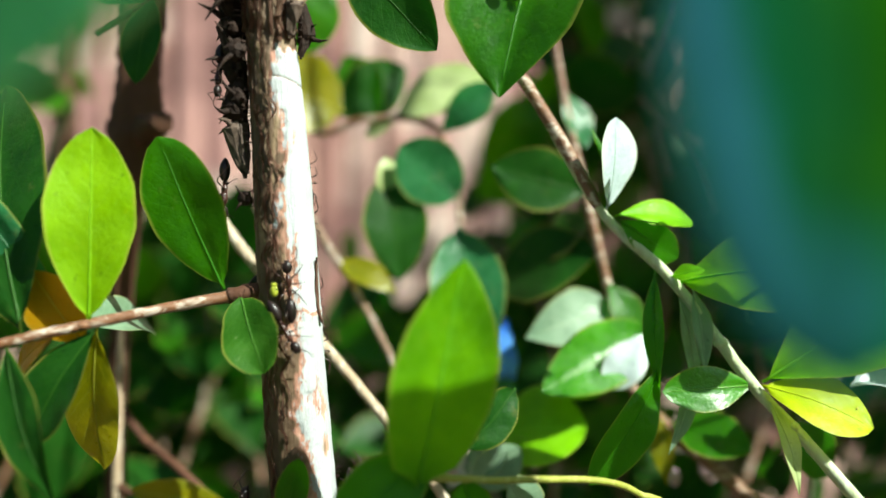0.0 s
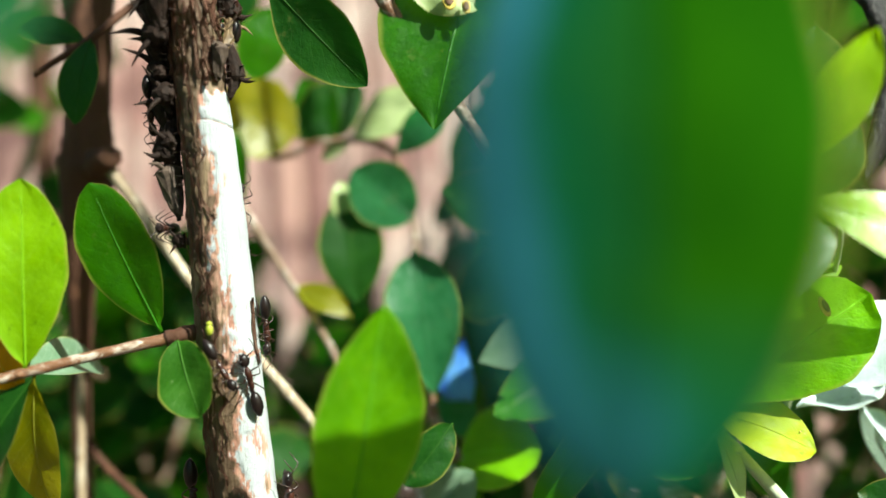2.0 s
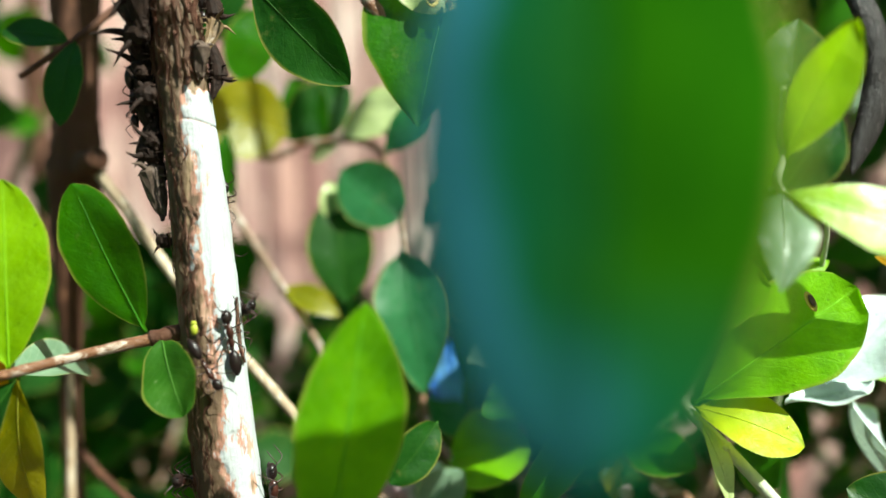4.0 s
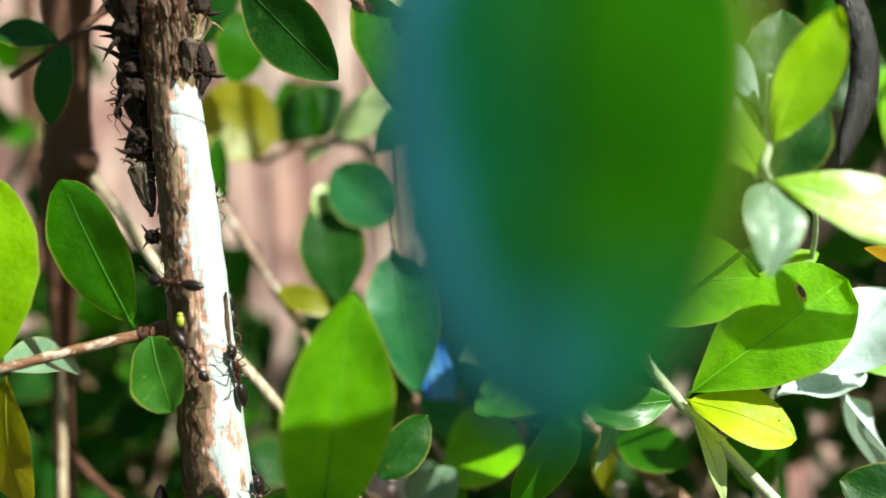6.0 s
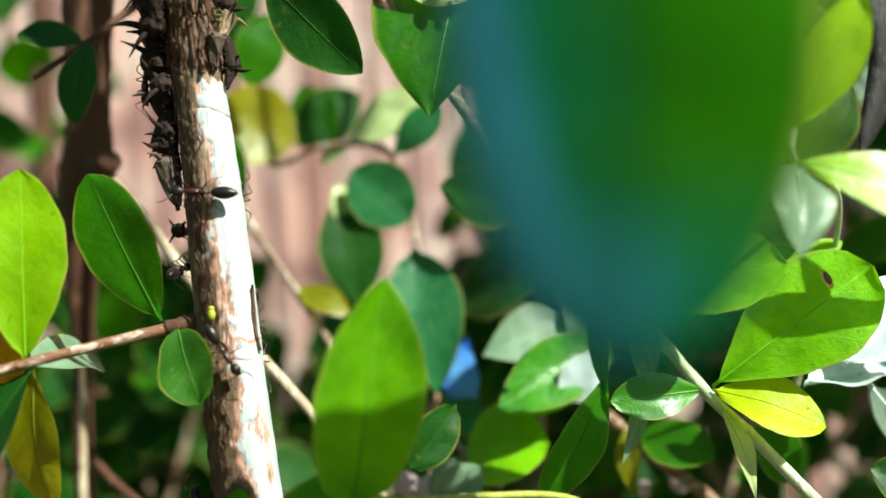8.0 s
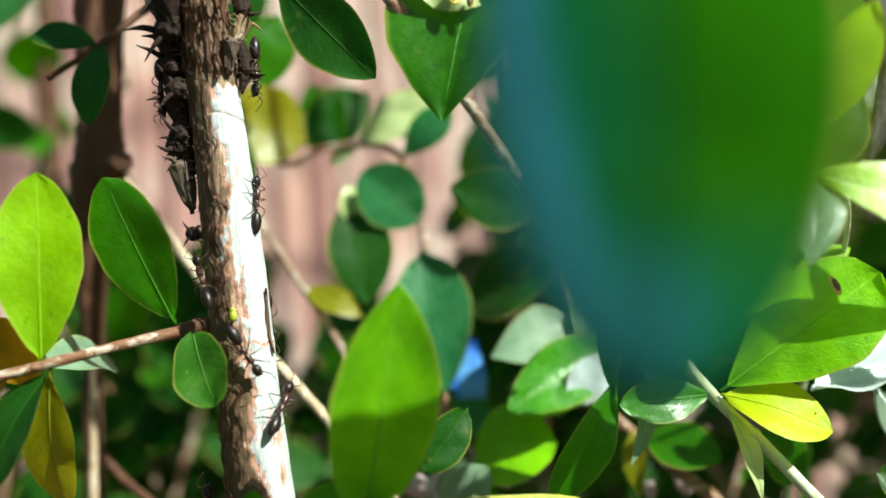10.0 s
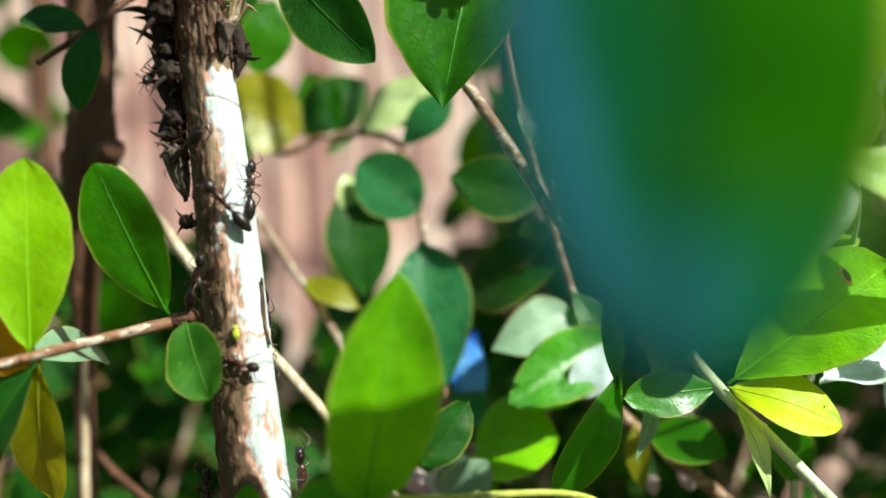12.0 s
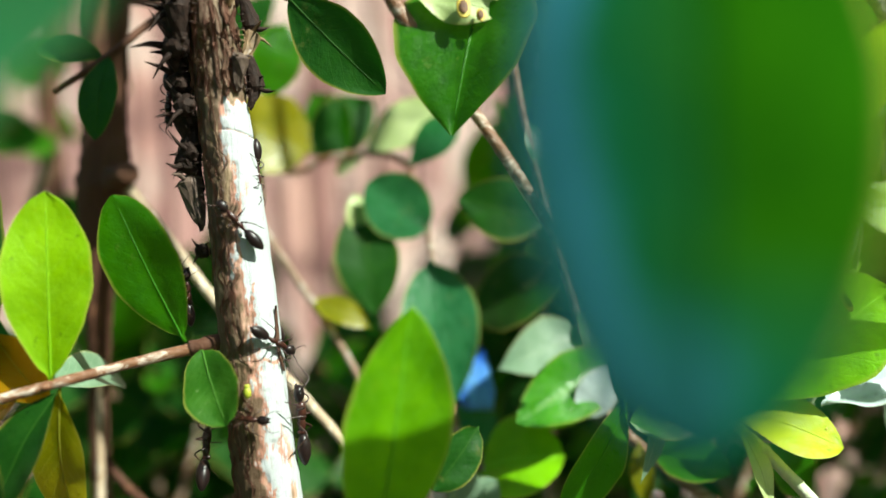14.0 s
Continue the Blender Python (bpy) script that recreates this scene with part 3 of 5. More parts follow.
leaf(twig, (-39.8, 92.0, -9.0), (-41.5, 98.0, -27.0), 6.8, OLIVE, turn=8, lit=0.0, shape="ellipse", label="yellowing hanging leaf")
leaf(twig, (-24.0, 95.0, -5.8), (-20.4, 91.0, -14.2), 7.0, MOTTLED, turn=6, lit=0.0, shape="blunt", label="small rounded leaf with a pale rim", wave=0.06, stalk=0.0)
leaf(twig, (-44.1, 96.0, -9.0), (-54.9, 92.0, 7.9), 5.8, BLUISH, turn=-20)
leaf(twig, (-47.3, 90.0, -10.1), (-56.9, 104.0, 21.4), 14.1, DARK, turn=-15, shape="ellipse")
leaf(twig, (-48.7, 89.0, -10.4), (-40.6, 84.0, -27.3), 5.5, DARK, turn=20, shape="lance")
leaf(twig, (-41.9, 92.0, -9.0), (-41.3, 112.0, -10.4), 7.1, PALE, turn=20)
leaf(stem, (-18.7, 95.0, -31.8), (-16.7, 92.5, -24.3), 3.8, LEAF, turn=10, shape="round")

up = limb("twig", main, [(-19.8, 95.5, 40.5), (-15.0, 98.2, 38.4), (-12.4, 99.0, 37.2)], [0.7, 0.5, 0.4], TWIG_BROWN)
leaf(up, (-12.7, 99.0, 37.7), (-0.8, 98.6, 24.5), 8.7, DARK, turn=20, lit=0.0, shape="ellipse", bend=0.08, label="dark waxy leaf with a bright rim")

side = limb("twig", main, [(-27, 94, 120), (-40, 84, 80), (-20.0, 50.0, 50.0), (-7.0, 35.0, 18.0)], [0.9, 0.7, 0.5, 0.4], TWIG_BROWN)
leaf(side, (-7.0, 35.0, 18.0), (-23.5, 35.0, 5.2), 7.2, BLUISH, lit=0.0, turn=10, shape="blunt", label="blue-green leaf close by, out of focus")

# ---- the right-hand shrub: long bare twig with paired leaves ----
right = shrub("shrub", "leafy shrub with slim green twigs and sunlit leaves")
cane = limb("twig", right, [(-3.8, 109.4, 49.4), (0.5, 107.8, 38.5), (3.7, 107.8, 33.6), (10.7, 107.8, 22.9), (20.9, 107.0, 5.4), (30.1, 106.0, -3.8), (40.3, 104.5, -17.5), (46.3, 103.0, -24.3), (53.8, 102.0, -33.1), (72.4, 106.0, -53.1), (80, 130, -170), (84, 140, -304)],
            [0.6, 0.6, 0.5, 0.45, 0.62, 0.75, 0.8, 0.8, 0.85, 1.2, 2.0, 3.0], TWIG_GREEN, "slim twig, brown above and green below", per=10, buds=9)
bark_part = limb("bark", cane, [(-3.8, 109.2, 49.2), (0.5, 107.6, 38.5), (3.7, 107.6, 33.6), (10.7, 107.6, 22.9), (16.4, 107.2, 13.6), (20.7, 106.8, 5.7)], [1.16, 1.16, 0.96, 0.86, 0.86, 0.7], TWIG_BROWN, rough=0.2)
leaf(cane, (12.3, 107.8, 43.2), (7.2, 103.0, 19.6), 18.8, LEAF, turn=20, lit=0.0, shape="ovate", label="broad green leaf hanging tip down", fold=0.3)
leaf(cane, (2.6, 107.0, 39.9), (14.9, 106.0, 36.0), 6.4, CREAMY, turn=10, shape="ellipse", wave=0.09, label="tattered pale leaf with a brown hole", spots=[(*(9.6, 104.5, 36.4), 1.3), (*(11.8, 104.5, 35.3), 0.8)])
leaf(cane, (3.3, 107.8, 33.3), (0.8, 107.0, 30.4), 2.7, LEAF, shape="ellipse")
leaf(cane, (21.6, 106.0, 5.2), (22.6, 104.0, 17.1), 6.4, GLARE, turn=-32, label="leaf shining white in the sun")
leaf(cane, (21.7, 106.0, 5.2), (20.1, 107.8, 16.1), 2.5, LEAF, turn=50, shape="lance")
leaf(cane, (22.8, 106.0, 4.4), (34.5, 110.0, 3.8), 4.1, YOUNG, turn=-30)
leaf(cane, (23.1, 106.0, 4.0), (31.7, 107.8, -1.3), 5.2, LEAF, turn=20)
leaf(cane, (30.0, 105.5, -3.7), (33.9, 103.0, -2.7), 2.2, YOUNG, turn=30, shape="lance")
leaf(cane, (28.2, 106.0, -2.8), (27.8, 102.0, -18.7), 2.5, LEAF, turn=45, shape="lance")
leaf(cane, (28.3, 103.0, -14.5), (18.7, 101.6, -30.1), 6.6, LEAF, turn=-25, label="leaf with a browned edge")
leaf(cane, (30.8, 106.0, -4.8), (33.8, 107.8, -19.0), 3.0, PALE, turn=20, shape="lance")
leaf(cane, (33.7, 107.0, -15.1), (29.3, 104.0, -26.8), 3.0, PALE, turn=-30, shape="lance")
leaf(cane, (40.6, 104.5, -17.8), (27.9, 101.6, -18.2), 5.8, GLOSSY, turn=-8, lit=0.3, label="small shiny rounded leaf")
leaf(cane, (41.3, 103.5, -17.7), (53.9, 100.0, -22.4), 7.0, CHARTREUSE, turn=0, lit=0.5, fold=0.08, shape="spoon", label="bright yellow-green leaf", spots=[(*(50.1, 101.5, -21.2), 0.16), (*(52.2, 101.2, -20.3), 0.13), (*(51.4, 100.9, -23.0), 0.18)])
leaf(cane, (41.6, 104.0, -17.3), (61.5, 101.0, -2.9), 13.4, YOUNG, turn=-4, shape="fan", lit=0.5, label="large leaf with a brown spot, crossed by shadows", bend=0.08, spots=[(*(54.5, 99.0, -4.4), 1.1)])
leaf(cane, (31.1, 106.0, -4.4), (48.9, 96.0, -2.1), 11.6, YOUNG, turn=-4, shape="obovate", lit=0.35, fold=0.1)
leaf(cane, (52.2, 106.0, -2.8), (60.9, 107.0, 0.3), 3.2, SUNLIT, turn=20, shape="ellipse")
leaf(cane, (42.2, 103.5, -19.5), (45.0, 101.0, -31.0), 3.0, CREAMY, turn=0, lit=0.6, shape="lance")
leaf(cane, (33.0, 106.0, -5.1), (34.1, 104.0, -16.3), 3.0, PALE, turn=30, shape="lance")

# unseen twig and leaves, added to cast bands across the spotted leaf
first, last = Vector((47.5, 101.5, -5.6)) + 30 * SUN_TO, Vector((61.2, 101.5, -14.1)) + 30 * SUN_TO
second, third = Vector((54.1, 101.5, -0.1)) + 33 * SUN_TO, Vector((55.9, 101.5, -8.9)) + 33 * SUN_TO
shade_spray = limb("twig", right, [(82, 132, -170), (98, 118, -70), (94, 100, -20), last + Vector((6, 3, -6)), last], [1.6, 1.2, 0.9, 0.6, 0.4], TWIG_GREEN)
leaf(shade_spray, last, first, 2.1, LEAF, lit=1.0, shape="ellipse", wave=0.0)
leaf(shade_spray, third, second, 1.0, LEAF, lit=1.0, shape="ellipse", wave=0.0)

shoot = limb("twig", right, [(56.0, 128.0, -120.0), (57.0, 123.0, -36.0), (60.0, 112.0, -8.0), (57.5, 100.0, 5.5), (46.1, 85.0, 8.8), (46.3, 85.0, 12.5), (47.2, 86.0, 19.9)],
             [0.8, 0.5, 0.4, 0.3, 0.42, 0.5, 0.3], TWIG_GREEN, "upright green shoot", buds=3)
leaf(shoot, (46.5, 84.5, 12.2), (53.0, 82.2, 25.8), 6.8, LIME, turn=-10, lit=0.65, shape="ellipse", bend=0.04)
leaf(shoot, (46.4, 87.0, 16.6), (39.8, 88.0, 26.0), 5.2, GLARE, turn=0, sheen=0.8, shape="ellipse", fold=0.1, label="leaf shining white in the sun")
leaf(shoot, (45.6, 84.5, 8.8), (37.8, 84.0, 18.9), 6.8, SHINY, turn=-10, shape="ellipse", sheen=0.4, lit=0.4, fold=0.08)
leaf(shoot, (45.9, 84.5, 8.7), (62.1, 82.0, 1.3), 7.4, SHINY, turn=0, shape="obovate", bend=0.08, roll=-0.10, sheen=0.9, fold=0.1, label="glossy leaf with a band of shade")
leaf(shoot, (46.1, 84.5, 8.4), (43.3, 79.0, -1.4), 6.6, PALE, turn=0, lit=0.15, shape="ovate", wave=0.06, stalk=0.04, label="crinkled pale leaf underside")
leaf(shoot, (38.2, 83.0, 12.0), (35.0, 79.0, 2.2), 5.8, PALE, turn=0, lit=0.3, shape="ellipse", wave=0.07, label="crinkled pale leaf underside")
leaf(shoot, (46.3, 87.0, 9.2), (37.3, 93.0, 26.8), 9.4, GLARE, turn=0, lit=0.7, shape="ellipse", wave=0.08, label="leaf shining white in the sun")
# shade on these three is put into their dark colour
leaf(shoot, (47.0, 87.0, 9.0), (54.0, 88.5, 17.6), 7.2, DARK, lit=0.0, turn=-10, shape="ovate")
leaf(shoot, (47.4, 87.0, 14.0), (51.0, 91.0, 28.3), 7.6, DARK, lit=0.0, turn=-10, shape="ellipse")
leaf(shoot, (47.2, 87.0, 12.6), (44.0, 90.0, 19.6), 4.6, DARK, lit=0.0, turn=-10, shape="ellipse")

# ---- the nearest leaf, a hand's width before the stem, far out of focus ----
near = shrub("shrub", "hanging shrub branch with big waxy green leaves close by")
limb("twig", near, [(80, 50, -120), (92, 30, -20), (97, 12, 40), (96, 10, 72)], [1.8, 1.4, 1.0, 0.6], TWIG_GREEN, "arching green twig")
limb("twig", near, [(90, 60, -302), (80, 50, -120), (64, 42, 10), (50, 38, 36), (32, 36, 48), (21.0, 41.0, 29.1)], [3.0, 2.4, 1.6, 0.9, 0.6], TWIG_GREEN, "arching green twig")
leaf(near, (20.6, 42.0, 29.1), (16.2, 32.6, -5.8), 16.6, BLUE_SHEEN, turn=4, shape="blunt", bend=0.05, fold=0.0, cup=0.2, lit=0.0, label="big unseen leaf added to shade the bright leaf hanging tip down", name="leaf")
# unseen twig and leaf, placed to shade the large bright leaf's lower third
shade_spur = limb("twig", near, [(64, 42, 10), (78, 42, 26), (73, 39, 44)], [1.2, 0.8, 0.4], TWIG_GREEN)
edge = Vector((-0.8, 82.0, -14.4)) + 100 * SUN_TO
along = Vector((1, 0.5, 0))
along = (along - SUN_TO * SUN_TO.dot(along)).normalized()
across = along.cross(SUN_TO)
across = across if across.z < 0 else -across
middle = edge + 5.7 / max(0.6, math.sqrt(1 - across.y ** 2)) ** 0.8 * across
leaf(shade_spur, middle + 18 * along, middle - 18 * along, 11.4, LEAF, lit=1.0, label="unseen leaf added to shade the bright leaf", bend=0.0, fold=0.0, wave=0.0, shape="blunt")

# ---- the leaf before the background ----
low = shrub("shrub", "low leafy sprig with rounded bright leaves")
sprig = limb("twig", low, [(-14.0, 88.5, -32.5), (-7.6, 87.2, -27.1), (-2.4, 85.8, -24.7), (5.4, 88.5, -25.6), (17.7, 94.0, -27.2), (23.7, 97.0, -29.7), (29.1, 99.0, -34.9), (34, 103, -60), (40, 104, -150), (44, 110, -304)],
             [0.4, 0.45, 0.5, 0.42, 0.42, 0.45, 0.6, 0.9, 1.4, 2.0], TWIG_YELLOW, "yellow-green twig", buds=5)
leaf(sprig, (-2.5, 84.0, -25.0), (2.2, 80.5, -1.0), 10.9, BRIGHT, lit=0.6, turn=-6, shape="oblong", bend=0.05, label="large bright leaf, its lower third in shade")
leaf(sprig, (-0.5, 86.0, -21.8), (-12.1, 82.2, -29.6), 7.2, LEAF, turn=10, shape="ellipse")
leaf(sprig, (-2.4, 85.8, -24.8), (-5.3, 88.5, -19.6), 5.5, LEAF, turn=20, shape="ellipse")
leaf(sprig, (8.6, 95.0, -16.5), (2.9, 92.0, -23.0), 5.4, DARK, turn=-20, shape="round")
leaf(sprig, (2.2, 87.2, -25.2), (4.1, 88.5, -31.2), 5.0, LEAF, turn=10, shape="round")
leaf(sprig, (7.4, 89.9, -26.0), (10.8, 98.2, -35.3), 6.0, PALE, turn=10, shape="round")

# ---- dark stem behind, with its twigs ----
back = shrub("shrub", "dark brown woody shrub stem with slim branches behind")
limb("stem", back, [(-46.1, 125.0, 62.0), (-48.0, 127.5, 39.8), (-48.9, 128.5, 28.3), (-49.8, 129.5, 18.4), (-52.1, 131.0, 5.6), (-53.2, 132.5, -5.5), (-53.7, 133.0, -15.0), (-55.6, 136.0, -30.7), (-62, 150, -150), (-66, 155, -305)],
     [4.0, 3.6, 3.3, 4.4, 2.7, 2.0, 1.5, 1.6, 2.4, 3.2], BARK_DARK, "dark brown knobbly stem", seg=20, rough=0.16)
limb("stem", back, [(-112.1, 236.0, 123.6), (-112.4, 238.0, 74.2), (-114.0, 240.0, 47.7), (-112.3, 240.0, 20.5), (-110.4, 238.0, -13.3), (-104, 236, -110), (-100, 232, -305)], [2.6, 3.2, 3.6, 3.4, 3.6, 4.2, 5.0], BARK_DARK, "dark brown stem farther back", seg=14, rough=0.3)
limb("stem", back, [(-52.2, 130.0, -10.9), (-52.3, 129.5, -18.2), (-52.4, 129.0, -29.1), (-52.7, 129.0, -41.9), (-54, 130, -150), (-56, 132, -305)],
     [0.45, 0.62, 0.68, 0.78, 1.3, 2.0], CREAM, "thin pale stem", seg=12)
limb("branch", back, [(-53.5, 131.0, -24.0), (-49.5, 131.0, -30.5), (-39.9, 123.0, -34.5), (-29.8, 119.0, -42.0)], [0.6, 0.7, 0.7, 0.6], BARK_DARK, "thin dark branch")
olive = limb("branch", back, [(-52.7, 129.0, -38.2), (-40.7, 124.0, -40.7), (-31.2, 118.0, -38.3)], [0.6, 0.5, 0.4], BARK_DARK)
leaf(olive, (-31.2, 118.0, -38.1), (-45.7, 117.0, -35.3), 5.1, OLIVE, lit=0.2, shape="ellipse")
limb("branch", back, [(-48.1, 127.3, 18.5), (-42.7, 121.7, 19.4)], [2.4, 1.6], BARK_DARK, "broken stub", seg=12, rough=0.3)
limb("branch", back, [(-45.9, 126.2, 19.3), (-39.1, 121.7, 12.1), (-28.5, 117.1, -1.2), (-16.5, 114.1, -14.3), (-6.6, 111.0, -25.4), (1.2, 109.4, -35.5)], [0.9, 0.9, 0.8, 0.75, 0.72, 0.7], CREAM, "pale straight branch")
thin = limb("branch", back, [(-29.6, 137.6, 16.3), (-25.1, 135.5, 9.5), (-18.4, 133.2, -0.8), (-12.9, 131.8, -9.5), (-7.4, 129.5, -19.6)], [0.7, 0.7, 0.65, 0.6, 0.6], BARK, "thin branch")
leaf(thin, (-7.6, 131.0, -7.1), (-17.3, 133.0, -2.0), 4.4, OLIVE, lit=0.5, shape="ellipse")
# shade on this twig is put into its dark bark colour
tw = limb("twig", back, [(-46.2, 125.1, 47.9), (-34.7, 117.1, 43.1), (-36.6, 111.8, 37.9), (-40.7, 110.2, 34.0), (-47.6, 109.4, 29.5)], [0.7, 0.62, 0.55, 0.5, 0.4], BARK_DARK)
leaf(tw, (-39.9, 110.2, 34.6), (-41.5, 107.8, 22.3), 5.6, DARK, turn=8, shape="ellipse")
leaf(tw, (-40.6, 110.2, 34.2), (-50.7, 111.0, 36.4), 4.7, DARK, turn=10, shape="ellipse")

# ---- leaves of the shrub behind ----
fine = limb("twig", back, [(-40, 158, 130), (-34, 156, 60), (-25.5, 147.0, 23.7), (-14.6, 143.0, 23.2), (-8.4, 142.0, 23.4), (-1.4, 139.0, 21.2), (1.5, 137.0, 13.7), (3.0, 136.0, 3.9), (4.4, 135.0, -11.4), (5.6, 131.0, -24.0), (9.4, 126.0, -29.3), (14.6, 124.0, -34.1)],
            [1.0, 0.8, 0.7, 0.6, 0.6, 0.6, 0.6, 0.6, 0.6, 0.6, 0.6, 0.5], TWIG_BROWN, "long thin arching twig", per=6)
leaf(fine, (-18.0, 144.0, 24.8), (-31.9, 140.0, 30.4), 15.2, OLIVE, turn=-6, lit=0.3, shape="round", label="yellow-green leaf, light shining through", bend=0.04)
leaf(fine, (-27.8, 139.0, 25.6), (-27.0, 138.0, 12.4), 4.5, LEAF, turn=20, shape="ellipse")
leaf(fine, (-19.8, 134.0, 45.0), (-23.9, 134.0, 33.0), 7.8, LEAF, turn=-25, shape="round")
leaf(fine, (-24.4, 150.0, 55.7), (-35.8, 150.0, 42.9), 9.0, DARK, turn=10, shape="ellipse")
leaf(fine, (-20.1, 146.0, 24.4), (-7.0, 150.0, 34.1), 10.4, DARK, turn=20, shape="ellipse")
leaf(fine, (-11.8, 147.0, 23.5), (-18.4, 150.0, 36.2), 9.4, LEAF, turn=-20, shape="ellipse")
leaf(fine, (-8.6, 142.0, 23.8), (8.3, 140.0, 30.4), 9.2, CREAMY, turn=0, lit=0.6, shape="ellipse", label="sunlit leaf out of focus")
leaf(fine, (-0.4, 138.0, 20.0), (8.6, 136.0, 28.0), 6.4, BLUISH, turn=0, sheen=0.4)
leaf(fine, (-8.0, 142.0, 23.0), (-14.0, 144.0, 20.4), 3.4, CREAMY, turn=0, lit=0.6)
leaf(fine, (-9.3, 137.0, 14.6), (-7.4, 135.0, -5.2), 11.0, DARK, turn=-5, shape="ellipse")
# added pale leaf stands in for the dark leaf's lit top
leaf(fine, (-9.3, 136.0, 8.0), (-9.6, 136.0, 15.6), 4.2, CREAMY, turn=0, lit=0.5, shape="ellipse")
leaf(fine, (2.7, 136.0, 8.6), (-7.1, 133.0, 17.2), 11.3, BLUISH, turn=-15, shape="round", bend=0.03)
leaf(fine, (2.6, 133.0, 3.9), (5.4, 131.0, -20.3), 12.7, BLUISH, turn=-8, lit=0.0, shape="ovate")
leaf(fine, (1.0, 130.0, -39.0), (4.3, 127.0, -31.9), 4.5, GLARE, lit=0.5, shape="obovate")
leaf(fine, (3.7, 120.0, -36.3), (11.4, 118.0, -29.4), 6.4, PALE, lit=0.2, shape="obovate")
leaf(fine, (5.0, 132.0, -23.2), (12.6, 136.0, -23.9), 9.0, BLUISH, turn=-10, shape="ellipse")
leaf(fine, (9.0, 126.0, -29.3), (20.2, 120.0, -25.2), 11.3, YOUNG, turn=-25, roll=0.5, shape="round", label="curled bright green leaf")
leaf(fine, (10.8, 126.0, -31.1), (8.1, 120.0, -35.5), 7.8, LEAF, turn=-25, shape="round")
leaf(fine, (3.2, 124.0, -34.1), (9.7, 118.0, -30.0), 5.9, PALE, turn=-30, shape="round")
bough = limb("branch", right, [(57.4, 122.0, -46.5), (46.0, 126.0, -37.3), (30.2, 127.0, -22.4), (27.5, 128.0, -10.8), (24.0, 130.0, 5.6), (21.4, 134.0, 20.0), (19.1, 138.0, 37.2), (17.4, 140.0, 55.5)],
             [1.4, 1.1, 0.9, 0.85, 0.8, 0.7, 0.6, 0.5], TWIG_BROWN, "slim brown branch behind")
leaf(bough, (23.3, 130.0, 9.2), (7.7, 127.0, 13.2), 10.2, DARK, turn=-20, shape="ellipse", label="rounded leaf with a lit tip")
leaf(bough, (20.8, 136.0, 26.5), (24.1, 134.0, 17.0), 5.2, BLUISH, lit=0.0, sheen=0.5, turn=-30, shape="ellipse")
# added white leaf stands in for the glossy leaf's sunlit patch
leaf(bough, (31.3, 121.0, -12.6), (24.1, 119.0, -20.8), 6.0, GLARE, turn=0, sheen=0.5, shape="obovate", wave=0.06)
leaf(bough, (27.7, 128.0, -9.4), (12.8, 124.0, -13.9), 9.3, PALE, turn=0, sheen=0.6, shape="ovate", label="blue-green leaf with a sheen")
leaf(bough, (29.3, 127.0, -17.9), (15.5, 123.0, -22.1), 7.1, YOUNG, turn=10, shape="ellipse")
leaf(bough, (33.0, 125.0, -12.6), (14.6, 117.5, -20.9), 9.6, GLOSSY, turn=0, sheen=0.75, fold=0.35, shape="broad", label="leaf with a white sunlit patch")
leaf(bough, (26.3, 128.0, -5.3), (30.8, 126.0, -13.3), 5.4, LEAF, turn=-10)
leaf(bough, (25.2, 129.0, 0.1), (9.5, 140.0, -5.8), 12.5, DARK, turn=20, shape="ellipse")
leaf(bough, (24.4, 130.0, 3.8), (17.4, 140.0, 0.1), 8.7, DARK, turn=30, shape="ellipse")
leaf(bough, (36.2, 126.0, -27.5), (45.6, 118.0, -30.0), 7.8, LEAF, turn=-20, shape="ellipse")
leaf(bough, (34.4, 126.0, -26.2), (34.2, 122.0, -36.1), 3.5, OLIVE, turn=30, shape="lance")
for b0, b1, w, mat, tn in (((59.4, 106.0, -15.7), (71.9, 108.0, -4.9), 9.8, GLARE, -52), ((54.1, 106.0, -18.1), (67.6, 110.0, -16.6), 4.6, GLARE, -60),
                           ((63.0, 108.0, -18.8), (73.7, 112.0, -32.4), 9.3, GLARE, -45), ((91.2, 135.0, 4.6), (88.4, 140.0, 31.6), 15.0, YOUNG, -15),
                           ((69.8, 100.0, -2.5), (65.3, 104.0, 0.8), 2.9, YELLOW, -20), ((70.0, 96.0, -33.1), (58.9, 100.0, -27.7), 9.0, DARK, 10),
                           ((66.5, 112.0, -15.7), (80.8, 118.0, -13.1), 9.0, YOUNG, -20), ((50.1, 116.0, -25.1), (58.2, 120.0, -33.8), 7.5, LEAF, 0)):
    leaf(shoot, b0, b1, w, mat, turn=tn, shape="ellipse", lit=0.85 if mat == GLARE else None, fold=0.55 if mat == GLARE else 0.18, wave=0.1 if mat == GLARE else 0.03)


